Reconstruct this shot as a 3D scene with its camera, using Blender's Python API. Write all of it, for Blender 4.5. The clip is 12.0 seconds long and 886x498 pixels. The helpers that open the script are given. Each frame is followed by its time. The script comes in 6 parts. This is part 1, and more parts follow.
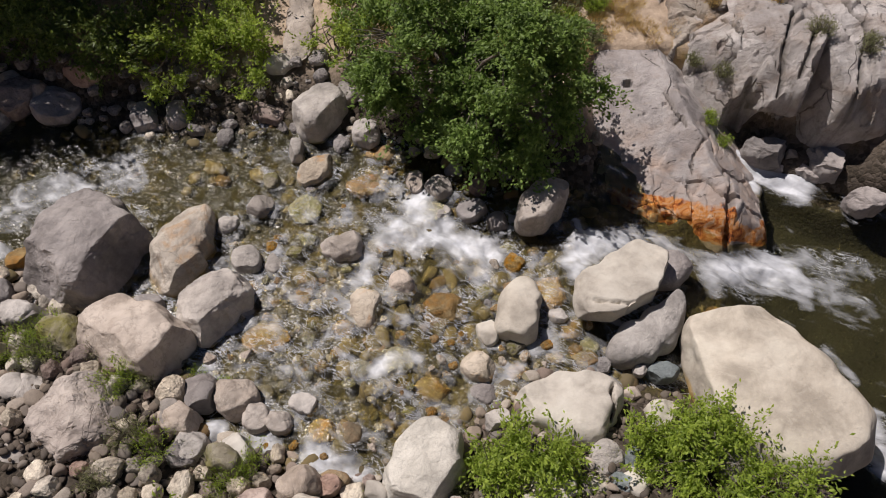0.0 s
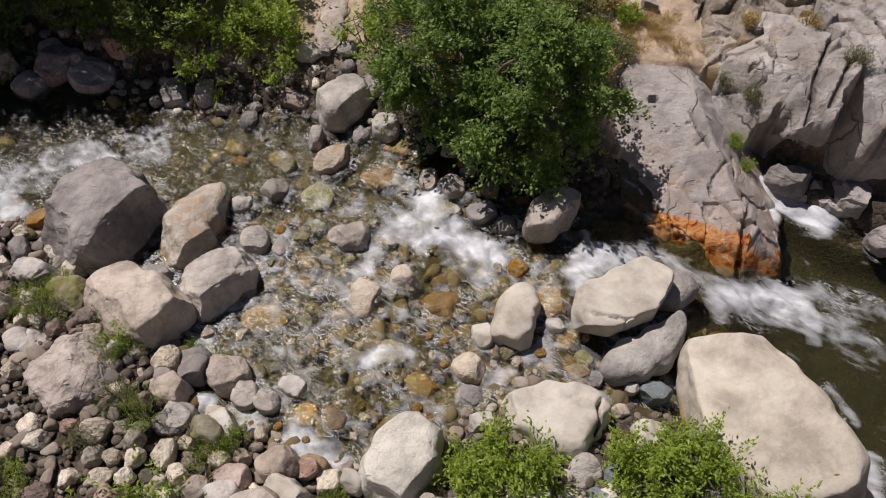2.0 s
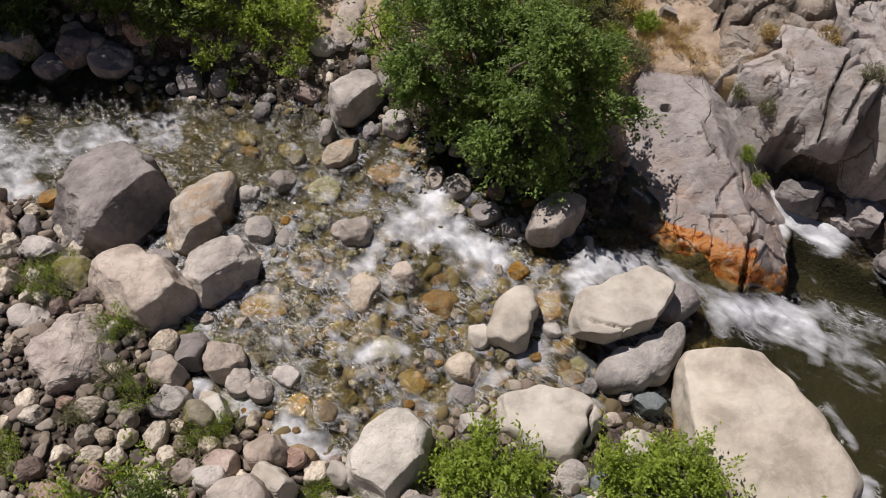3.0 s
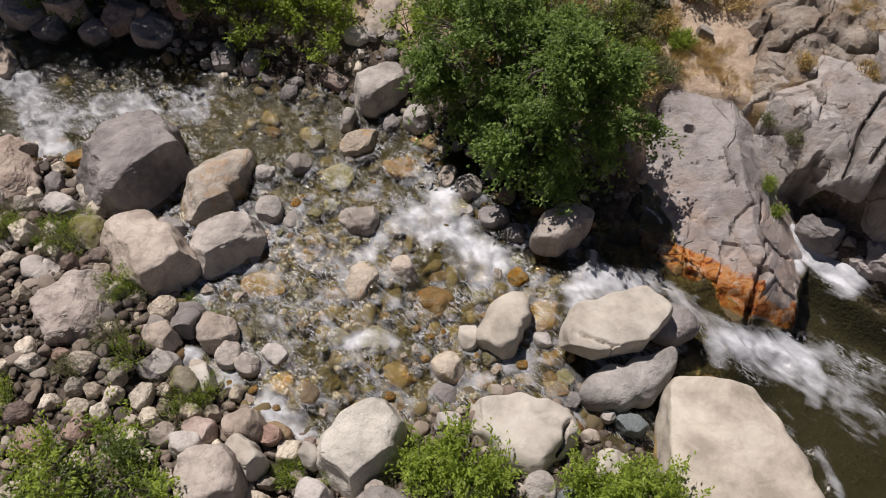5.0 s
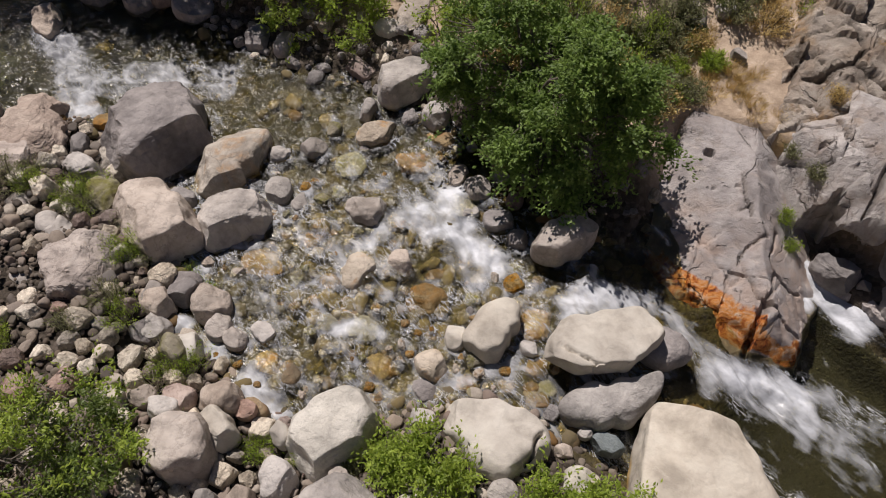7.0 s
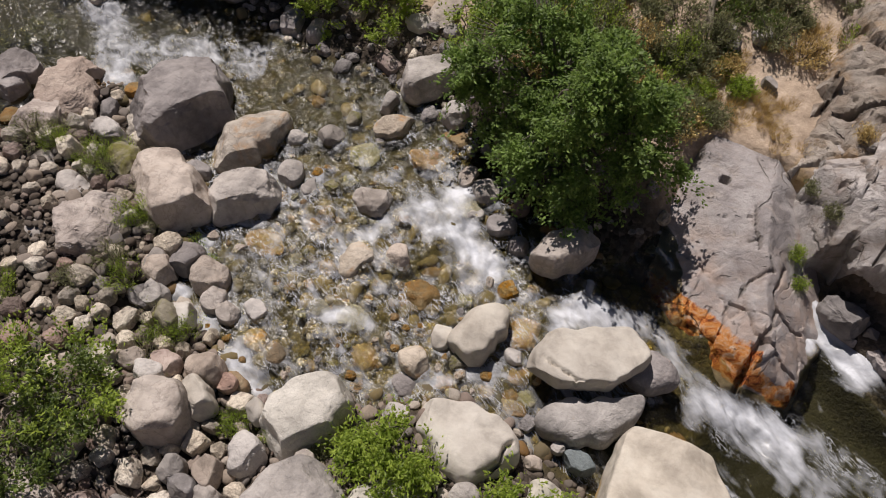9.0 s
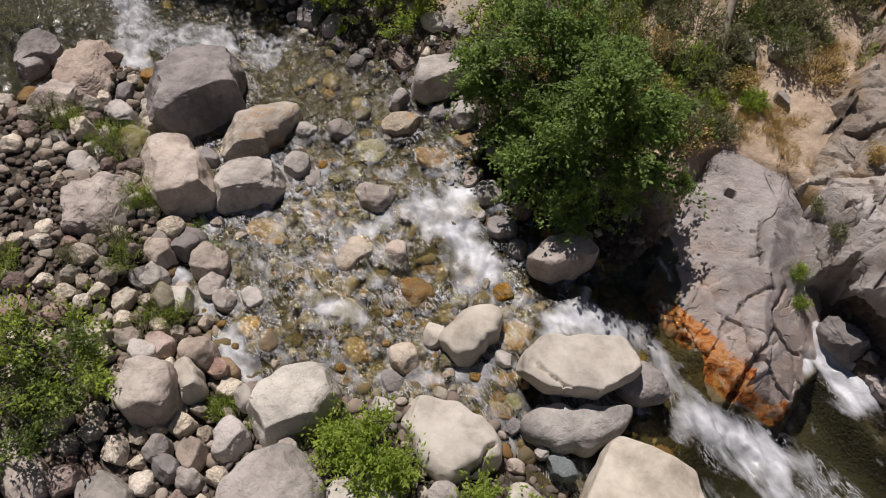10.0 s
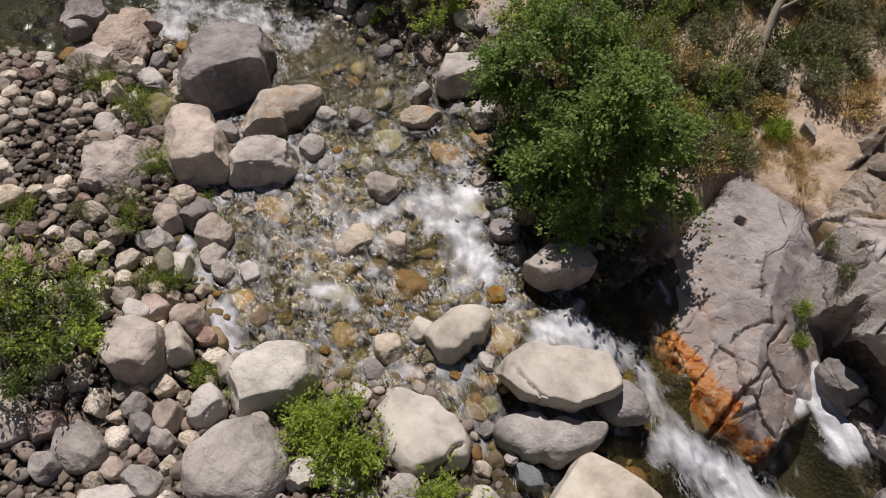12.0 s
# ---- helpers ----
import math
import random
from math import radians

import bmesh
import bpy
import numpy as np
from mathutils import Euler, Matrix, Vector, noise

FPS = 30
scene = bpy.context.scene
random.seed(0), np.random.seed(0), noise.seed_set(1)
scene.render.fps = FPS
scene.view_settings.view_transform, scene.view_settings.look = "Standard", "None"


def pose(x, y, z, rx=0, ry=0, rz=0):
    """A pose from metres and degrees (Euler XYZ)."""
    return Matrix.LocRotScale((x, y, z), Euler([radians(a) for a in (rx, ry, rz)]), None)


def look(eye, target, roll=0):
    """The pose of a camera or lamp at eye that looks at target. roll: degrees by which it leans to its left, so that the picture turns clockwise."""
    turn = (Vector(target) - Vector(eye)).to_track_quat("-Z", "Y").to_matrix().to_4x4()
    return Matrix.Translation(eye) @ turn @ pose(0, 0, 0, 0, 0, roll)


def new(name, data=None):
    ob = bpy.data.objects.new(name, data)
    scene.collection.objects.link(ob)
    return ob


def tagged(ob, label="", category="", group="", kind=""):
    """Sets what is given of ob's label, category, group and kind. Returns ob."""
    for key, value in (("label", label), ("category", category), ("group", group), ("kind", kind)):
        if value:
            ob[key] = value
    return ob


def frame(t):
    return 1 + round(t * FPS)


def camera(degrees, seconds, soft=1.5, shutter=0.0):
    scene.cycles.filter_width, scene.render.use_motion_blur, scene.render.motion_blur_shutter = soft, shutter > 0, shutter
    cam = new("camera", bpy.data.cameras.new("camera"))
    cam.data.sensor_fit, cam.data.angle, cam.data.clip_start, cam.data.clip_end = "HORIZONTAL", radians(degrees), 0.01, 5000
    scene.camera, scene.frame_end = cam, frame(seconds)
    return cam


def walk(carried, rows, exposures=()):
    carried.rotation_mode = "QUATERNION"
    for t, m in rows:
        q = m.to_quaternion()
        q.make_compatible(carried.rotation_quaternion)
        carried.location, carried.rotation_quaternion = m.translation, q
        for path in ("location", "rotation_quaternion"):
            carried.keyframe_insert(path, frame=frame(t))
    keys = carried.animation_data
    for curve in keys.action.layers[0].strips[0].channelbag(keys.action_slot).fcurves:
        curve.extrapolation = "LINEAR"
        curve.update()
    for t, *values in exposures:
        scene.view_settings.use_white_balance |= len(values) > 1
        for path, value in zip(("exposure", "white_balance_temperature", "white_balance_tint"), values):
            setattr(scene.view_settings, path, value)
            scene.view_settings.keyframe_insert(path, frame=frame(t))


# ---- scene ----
from mathutils.bvhtree import BVHTree

cam = camera(62.5, 12.0, soft=1.1)
METRES, EYE, TILT, LEAN, TURN = 6.0, 13.3, -58.6, 0.8, 0.0
ROWS = [
    (0.0, 0.0, 0.0, 0.0, -0.0, -0.0, 0.0),
    (0.5, 0.0321, -0.0012, 0.0008, 0.8, 0.06, -1.36),
    (1.0, 0.063, -0.001, -0.0009, 1.59, 0.04, -2.65),
    (1.5, 0.0957, -0.0064, -0.0009, 2.4, 0.02, -3.98),
    (2.0, 0.1275, -0.0051, -0.0046, 3.2, -0.03, -5.37),
    (2.5, 0.1612, -0.0028, -0.0035, 4.07, -0.11, -6.78),
    (3.0, 0.1998, -0.0037, 0.0022, 4.97, -0.27, -8.25),
    (5.0, 0.364, 0.0054, 0.0337, 8.97, -1.19, -14.39),
    (5.5, 0.4063, 0.0115, 0.0413, 9.99, -1.41, -15.94),
    (6.0, 0.4478, 0.018, 0.054, 11.06, -1.74, -17.46),
    (6.5, 0.4889, 0.0276, 0.0691, 12.11, -2.12, -18.97),
    (7.0, 0.5276, 0.0355, 0.0851, 13.16, -2.56, -20.47),
    (9.0, 0.6843, 0.0688, 0.1607, 17.76, -4.58, -26.52),
    (9.5, 0.7255, 0.0789, 0.1829, 19.01, -5.2, -27.98),
    (10.0, 0.7666, 0.09, 0.2048, 20.29, -5.83, -29.43),
    (10.5, 0.8049, 0.1026, 0.2278, 21.6, -6.54, -30.86),
    (11.0, 0.8405, 0.1147, 0.2521, 22.97, -7.32, -32.3),
    (11.5, 0.8755, 0.1274, 0.2768, 24.39, -8.15, -33.73),
    (12.0, 0.9149, 0.1429, 0.2974, 25.85, -8.94, -35.18),
]
walk(cam, [(t, pose(0, 0, EYE, TILT, LEAN, TURN) @ pose(METRES * x, METRES * y, METRES * z, 90 + pitch, roll, yaw)) for t, x, y, z, yaw, pitch, roll in ROWS],
     exposures=((0.0, -0.04, 6700, 17.0), (12.0, -0.08, 6700, 17.0)))

# ---- light ----
SUN_FROM = Vector((-0.57, 0.47, 1.15)).normalized()     # towards the sun
world = bpy.data.worlds.new("sky")
scene.world = world
world.use_nodes = True
wn = world.node_tree
wn.nodes.clear()
sky = wn.nodes.new("ShaderNodeTexSky")
sky.sky_type = "NISHITA"
sky.sun_disc = False
sky.altitude = 2500
sky.air_density = 0.7
sky.dust_density = 0.3
sky.sun_elevation = math.asin(SUN_FROM.z)
sky.sun_rotation = math.atan2(SUN_FROM.x, SUN_FROM.y)
sky_bg = wn.nodes.new("ShaderNodeBackground")
sky_bg.inputs["Strength"].default_value = 0.055
sky_out = wn.nodes.new("ShaderNodeOutputWorld")
wn.links.new(sky.outputs[0], sky_bg.inputs[0])
wn.links.new(sky_bg.outputs[0], sky_out.inputs[0])
sun_data = bpy.data.lights.new("sun", "SUN")
sun_data.energy = 5.0
sun_data.angle = radians(0.5)
sun_data.color = (1.0, 0.965, 0.903)
sun = new("sun", sun_data)
sun.matrix_world = look(SUN_FROM * 60, (0, 0, 0))

# ---- materials ----
class Nodes:
    """Short hand for building a node material."""

    def __init__(self, name):
        self.mat = bpy.data.materials.new(name)
        self.mat.use_nodes = True
        self.tree = self.mat.node_tree
        self.tree.nodes.clear()
        self.out = self.add("ShaderNodeOutputMaterial")

    def add(self, kind, feature="", operation="", attribute_name="", data_type="", blend_type=""):
        n = self.tree.nodes.new(kind)
        if feature:
            n.feature = feature
        if operation:
            n.operation = operation
        if attribute_name:
            n.attribute_name = attribute_name
        if data_type:
            n.data_type = data_type
        if blend_type:
            n.blend_type = blend_type
        return n

    def link(self, a, b):
        self.tree.links.new(a, b)

    def noise(self, vec, scale, detail=4.0, rough=0.55, distort=0.0):
        n = self.add("ShaderNodeTexNoise")
        n.inputs["Scale"].default_value = scale
        n.inputs["Detail"].default_value = detail
        n.inputs["Roughness"].default_value = rough
        n.inputs["Distortion"].default_value = distort
        self.link(vec, n.inputs["Vector"])
        return n.outputs["Fac"]

    def noise_color(self, vec, scale):
        n = self.add("ShaderNodeTexNoise")
        n.inputs["Scale"].default_value = scale
        n.inputs["Detail"].default_value = 3.0
        self.link(vec, n.inputs["Vector"])
        return n.outputs["Color"]

    def voronoi(self, vec, scale, feature="DISTANCE_TO_EDGE"):
        n = self.add("ShaderNodeTexVoronoi", feature=feature)
        n.inputs["Scale"].default_value = scale
        self.link(vec, n.inputs["Vector"])
        return n

    def ramp(self, fac, stops):
        n = self.add("ShaderNodeValToRGB")
        e = n.color_ramp.elements
        while len(e) < len(stops):
            e.new(0.5)
        for k, (at, c) in enumerate(stops):
            e[k].position = at
            e[k].color = (*c, 1) if len(c) == 3 else c
        self.link(fac, n.inputs[0])
        return n.outputs["Color"]

    def span(self, fac, a, b, lo=0.0, hi=1.0):
        n = self.add("ShaderNodeMapRange")
        for k, v in zip((1, 2, 3, 4), (a, b, lo, hi)):
            n.inputs[k].default_value = v
        self.link(fac, n.inputs[0])
        return n.outputs[0]

    def mix(self, fac, a, b, mode="MIX"):
        n = self.add("ShaderNodeMix", data_type="RGBA", blend_type=mode)
        for sock, v in ((n.inputs[0], fac), (n.inputs[6], a), (n.inputs[7], b)):
            if isinstance(v, (int, float)):
                sock.default_value = v
            elif isinstance(v, tuple):
                sock.default_value = (*v, 1)
            else:
                self.link(v, sock)
        return n.outputs[2]

    def calc(self, op, a, b=0.0):
        n = self.add("ShaderNodeMath", operation=op)
        for sock, v in zip(n.inputs, (a, b)):
            if isinstance(v, (int, float)):
                sock.default_value = v
            else:
                self.link(v, sock)
        return n.outputs[0]

    def vec(self, op, a, b):
        n = self.add("ShaderNodeVectorMath", operation=op)
        for sock, v in zip(n.inputs, (a, b)):
            if isinstance(v, tuple):
                sock.default_value = v
            else:
                self.link(v, sock)
        return n.outputs[0]

    def bump(self, height, strength, distance, under=None):
        n = self.add("ShaderNodeBump")
        n.inputs["Strength"].default_value = strength
        n.inputs["Distance"].default_value = distance
        self.link(height, n.inputs["Height"])
        if under is not None:
            self.link(under, n.inputs["Normal"])
        return n.outputs[0]

    def attr(self, name):
        return self.add("ShaderNodeAttribute", attribute_name=name)

    def shade(self, color, rough=0.8, normal=None, **values):
        p = self.add("ShaderNodeBsdfPrincipled")
        if isinstance(color, tuple):
            p.inputs["Base Color"].default_value = (*color, 1)
        else:
            self.link(color, p.inputs["Base Color"])
        if isinstance(rough, (int, float)):
            p.inputs["Roughness"].default_value = rough
        else:
            self.link(rough, p.inputs["Roughness"])
        if normal is not None:
            self.link(normal, p.inputs["Normal"])
        for key, v in values.items():
            p.inputs[key.replace("_", " ")].default_value = v
        self.link(p.outputs[0], self.out.inputs[0])
        return p


def rock_material(name, dark, mid, light, speck=0.14, stain=None, vein=0.3, vary=0.25, stain_at=0.56, relief=0.65, calm=0.0):
    """Weathered stone: broad tone patches, mottling, grain, pits and, where given, mineral stains."""
    m = Nodes(name)
    tc = m.add("ShaderNodeTexCoord")
    info = m.add("ShaderNodeObjectInfo")
    comb = m.add("ShaderNodeCombineXYZ")
    for k, f in enumerate((37.0, 61.0, 23.0)):
        m.link(m.calc("MULTIPLY", info.outputs["Random"], f), comb.inputs[k])
    p = m.vec("ADD", tc.outputs["Object"], comb.outputs[0])
    broad = m.noise(p, 0.9, 5, 0.6, 0.2)
    mott = m.noise(p, 5.0, 6, 0.65)
    grain = m.noise(p, 55.0, 3, 0.7)
    col = m.ramp(broad, [(0.38, tuple(0.85 * c for c in dark)), (0.5, mid), (0.60, light)])
    col = m.mix(m.span(mott, 0.35, 0.70, 0.0, 0.5 * (1 - calm)), col, light)
    col = m.mix(m.span(m.noise(p, 1.7, 7, 0.62, 0.15), 0.50, 0.72, 0.0, 0.55 * (1 - calm)), col, dark)
    col = m.mix(m.span(grain, 0.30, 0.48, 0.6 * speck, 0.0), col, tuple(0.35 * c for c in dark))
    col = m.mix(m.span(m.noise(p, 22.0, 4, 0.7), 0.58, 0.75, 0.0, 0.18), col, tuple(min(1, 1.15 * c) for c in light))
    warp = m.vec("ADD", p, m.vec("MULTIPLY", m.noise_color(p, 1.6), (0.5, 0.5, 0.5)))
    joint = m.voronoi(warp, 1.0).outputs["Distance"]
    seam = m.calc("MULTIPLY", m.span(joint, 0.0, 0.014, 1.0, 0.0), m.span(m.noise(p, 0.7, 3), 0.56, 0.64, 0.0, vein))
    col = m.mix(m.calc("MULTIPLY", seam, 0.6), col, tuple(0.3 * c for c in dark))
    if stain:
        s = m.noise(m.vec("MULTIPLY", p, (1.0, 1.0, 0.5)), 1.6, 6, 0.65, 0.8)
        col = m.mix(m.span(s, stain_at - 0.06, stain_at + 0.10, 0.0, 0.85), col, stain)
    crease = m.calc("ABSOLUTE", m.calc("SUBTRACT", m.noise(p, 2.6, 6, 0.6, 0.3), 0.5))
    col = m.mix(m.span(crease, 0.0, 0.025, 1.1 * vein, 0.0), col, tuple(0.5 * c for c in dark))
    streaks = m.noise(m.vec("MULTIPLY", p, (2.2, 2.2, 0.45)), 1.5, 6, 0.65, 0.6)
    col = m.mix(m.span(streaks, 0.52, 0.66, 0.0, 0.5 * (1 - 0.6 * calm)), col, tuple(0.62 * c for c in mid))
    col = m.mix(m.span(streaks, 0.44, 0.32, 0.0, 0.3), col, tuple(min(0.8, 1.1 * c) for c in light))
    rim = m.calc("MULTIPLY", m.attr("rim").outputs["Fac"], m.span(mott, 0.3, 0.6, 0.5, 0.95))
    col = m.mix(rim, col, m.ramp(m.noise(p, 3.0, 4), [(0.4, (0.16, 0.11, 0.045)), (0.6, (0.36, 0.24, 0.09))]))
    hsv = m.add("ShaderNodeHueSaturation")
    m.link(col, hsv.inputs["Color"])
    m.link(m.span(info.outputs["Random"], 0, 1, 1 - vary, 1 + vary), hsv.inputs["Value"])
    m.link(m.span(m.calc("FRACT", m.calc("MULTIPLY", info.outputs["Random"], 7.3)), 0, 1, 0.75, 1.2), hsv.inputs["Saturation"])
    n1 = m.bump(mott, 0.45, 0.05 * relief)
    n2 = m.bump(grain, 0.16, 0.010, n1)
    n3 = m.bump(m.noise(p, 2.2, 4, 0.5, 0.1), 0.8, 0.04 + 0.09 * relief, n2)
    n3 = m.bump(m.span(crease, 0.0, 0.09), 0.6 * relief, 0.045 * relief, n3)
    n3 = m.bump(m.span(m.noise(m.vec("MULTIPLY", p, (1.0, 1.4, 1.0)), 3.4, 3, 0.5), 0.56, 0.64), 0.55 * relief, 0.035, n3)
    n3 = m.bump(m.calc("SUBTRACT", 1.0, seam), 0.9, 0.03, n3)
    m.shade(hsv.outputs[0], m.span(mott, 0.3, 0.7, 0.75, 0.92), n3, Specular_IOR_Level=0.3)
    return m.mat


PINK = rock_material("pinkish_weathered_granite", (0.25, 0.20, 0.17), (0.37, 0.305, 0.265), (0.46, 0.39, 0.34), vary=0.06, relief=0.8)
GREY = rock_material("grey_granite", (0.21, 0.192, 0.178), (0.335, 0.306, 0.282), (0.43, 0.397, 0.368), vein=0.12)
DARK = rock_material("dark_grey_granite", (0.15, 0.135, 0.13), (0.23, 0.21, 0.205), (0.31, 0.285, 0.275), vein=0.14)
PALE = rock_material("pale_sandy_granite", (0.34, 0.305, 0.26), (0.45, 0.41, 0.355), (0.52, 0.485, 0.425), speck=0.05, vein=0.06, vary=0.06, relief=0.25, calm=0.65)
TAN = rock_material("tan_granite", (0.26, 0.215, 0.18), (0.385, 0.33, 0.285), (0.47, 0.41, 0.36), vary=0.12, relief=0.5)
WHITE = rock_material("white_speckled_granite", (0.38, 0.355, 0.31), (0.50, 0.47, 0.415), (0.59, 0.56, 0.50), speck=0.9, vein=0.1, vary=0.05)
OCHRE = rock_material("ochre_wet_stone", (0.11, 0.07, 0.03), (0.22, 0.15, 0.065), (0.33, 0.25, 0.14), stain=(0.26, 0.125, 0.03), stain_at=0.5)
RUST = rock_material("rust_stained_granite", (0.26, 0.22, 0.18), (0.40, 0.35, 0.29), (0.52, 0.46, 0.39), stain=(0.38, 0.21, 0.08), stain_at=0.58, vary=0.1)
MOSSY = rock_material("mossy_stone", (0.14, 0.12, 0.08), (0.24, 0.21, 0.15), (0.34, 0.31, 0.23), stain=(0.17, 0.16, 0.03), stain_at=0.5)
BLUE = rock_material("blue_grey_stone", (0.09, 0.11, 0.115), (0.15, 0.175, 0.18), (0.21, 0.235, 0.24), vary=0.1)
COBBLE = rock_material("mixed_river_cobble", (0.25, 0.215, 0.175), (0.45, 0.39, 0.32), (0.60, 0.54, 0.45), vary=0.45)
REDDISH = rock_material("reddish_river_stone", (0.17, 0.11, 0.09), (0.28, 0.20, 0.17), (0.36, 0.28, 0.24), vary=0.3)


def leaf_material(name, deep, fresh, gloss=0.45, through_light=0.35):
    """Leaves that differ one from another, with some light coming through them."""
    m = Nodes(name)
    geo = m.add("ShaderNodeNewGeometry")
    tc = m.add("ShaderNodeTexCoord")
    patch = m.span(m.noise(tc.outputs["Object"], 2.6, 3), 0.3, 0.7)
    f = m.calc("ADD", m.calc("MULTIPLY", geo.outputs["Random Per Island"], 0.5), m.calc("MULTIPLY", patch, 0.5))
    col = m.ramp(f, [(0.15, deep), (0.85, fresh)])
    p = m.shade(col, gloss, None, Specular_IOR_Level=0.4)
    tr = m.add("ShaderNodeBsdfTranslucent")
    m.link(m.mix(0.5, col, tuple(min(1, 1.3 * c) for c in fresh)), tr.inputs[0])
    mx = m.add("ShaderNodeMixShader")
    mx.inputs[0].default_value = through_light
    m.link(p.outputs[0], mx.inputs[1])
    m.link(tr.outputs[0], mx.inputs[2])
    m.link(mx.outputs[0], m.out.inputs[0])
    return m.mat


LEAF_TREE = leaf_material("alder_leaf", (0.038, 0.072, 0.016), (0.235, 0.35, 0.08), 0.55, 0.42)
LEAF_BUSH = leaf_material("willow_leaf", (0.085, 0.14, 0.013), (0.40, 0.51, 0.085), 0.5, 0.5)
# darker leaf colour with the thicket's deep shade put into it
LEAF_DARK = leaf_material("shade_darkened_leaf", (0.045, 0.075, 0.018), (0.16, 0.22, 0.04))
LEAF_OLIVE = leaf_material("scrub_leaf", (0.11, 0.12, 0.055), (0.29, 0.295, 0.15), 0.7)
STRAW = leaf_material("dry_grass", (0.36, 0.25, 0.09), (0.62, 0.47, 0.20), 0.8, 0.2)


def bark_material(name, a, b):
    m = Nodes(name)
    tc = m.add("ShaderNodeTexCoord")
    p = m.vec("MULTIPLY", tc.outputs["Object"], (1.0, 1.0, 0.25))
    g = m.noise(p, 14.0, 6, 0.7)
    col = m.ramp(g, [(0.3, a), (0.7, b)])
    m.shade(col, 0.9, m.bump(g, 0.8, 0.02))
    return m.mat


BARK = bark_material("alder_bark", (0.07, 0.055, 0.045), (0.19, 0.165, 0.14))
DEADWOOD = bark_material("bleached_wood", (0.24, 0.20, 0.15), (0.42, 0.37, 0.29))


def ground_material():
    """Gravel and silt by the water, brown soil and straw on the slope, amber stones under water."""
    m = Nodes("river_ground")
    tc = m.add("ShaderNodeTexCoord")
    p = tc.outputs["Object"]
    soil = m.attr("soil").outputs["Fac"]
    bed = m.attr("bed").outputs["Fac"]
    broad = m.noise(p, 0.6, 6, 0.6)
    fine = m.noise(p, 18.0, 6, 0.7)
    cell = m.voronoi(p, 9.0, "F1")
    edge = m.voronoi(p, 9.0).outputs["Distance"]
    # gravel tones lowered so the gaps between cobbles look shaded
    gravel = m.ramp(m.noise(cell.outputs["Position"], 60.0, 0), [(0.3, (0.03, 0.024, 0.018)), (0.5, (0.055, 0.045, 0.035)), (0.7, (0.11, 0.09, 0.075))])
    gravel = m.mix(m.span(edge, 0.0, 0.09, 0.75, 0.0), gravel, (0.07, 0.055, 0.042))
    dirt = m.ramp(m.noise(p, 3.0, 8, 0.7), [(0.3, (0.27, 0.205, 0.15)), (0.55, (0.44, 0.345, 0.26)), (0.75, (0.55, 0.45, 0.36))])
    straw = m.ramp(fine, [(0.3, (0.26, 0.17, 0.06)), (0.7, (0.46, 0.32, 0.13))])
    dirt = m.mix(m.span(broad, 0.57, 0.68, 0.0, 0.8), dirt, straw)
    amber = m.ramp(m.noise(p, 1.5, 6, 0.65), [(0.3, (0.022, 0.020, 0.010)), (0.5, (0.085, 0.068, 0.026)), (0.7, (0.22, 0.16, 0.055))])
    amber = m.mix(m.span(m.voronoi(p, 5.0).outputs["Distance"], 0.0, 0.12, 0.7, 0.0), amber, (0.04, 0.032, 0.02))
    # deep darkens the bed for depth and, upstream, for thicket shade
    deep = m.attr("deep").outputs["Fac"]
    amber = m.mix(deep, amber, (0.034, 0.031, 0.017))
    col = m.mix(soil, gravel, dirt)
    col = m.mix(bed, col, amber)
    n1 = m.bump(m.calc("MULTIPLY", edge, m.calc("SUBTRACT", 1.0, soil)), 0.8, 0.05)
    n2 = m.bump(fine, 0.5, 0.03, n1)
    n2 = m.bump(m.noise(p, 4.0, 6, 0.65), 0.6, 0.12, n2)
    m.shade(col, 0.9, n2, Specular_IOR_Level=0.2)
    return m.mat


GROUND = ground_material()


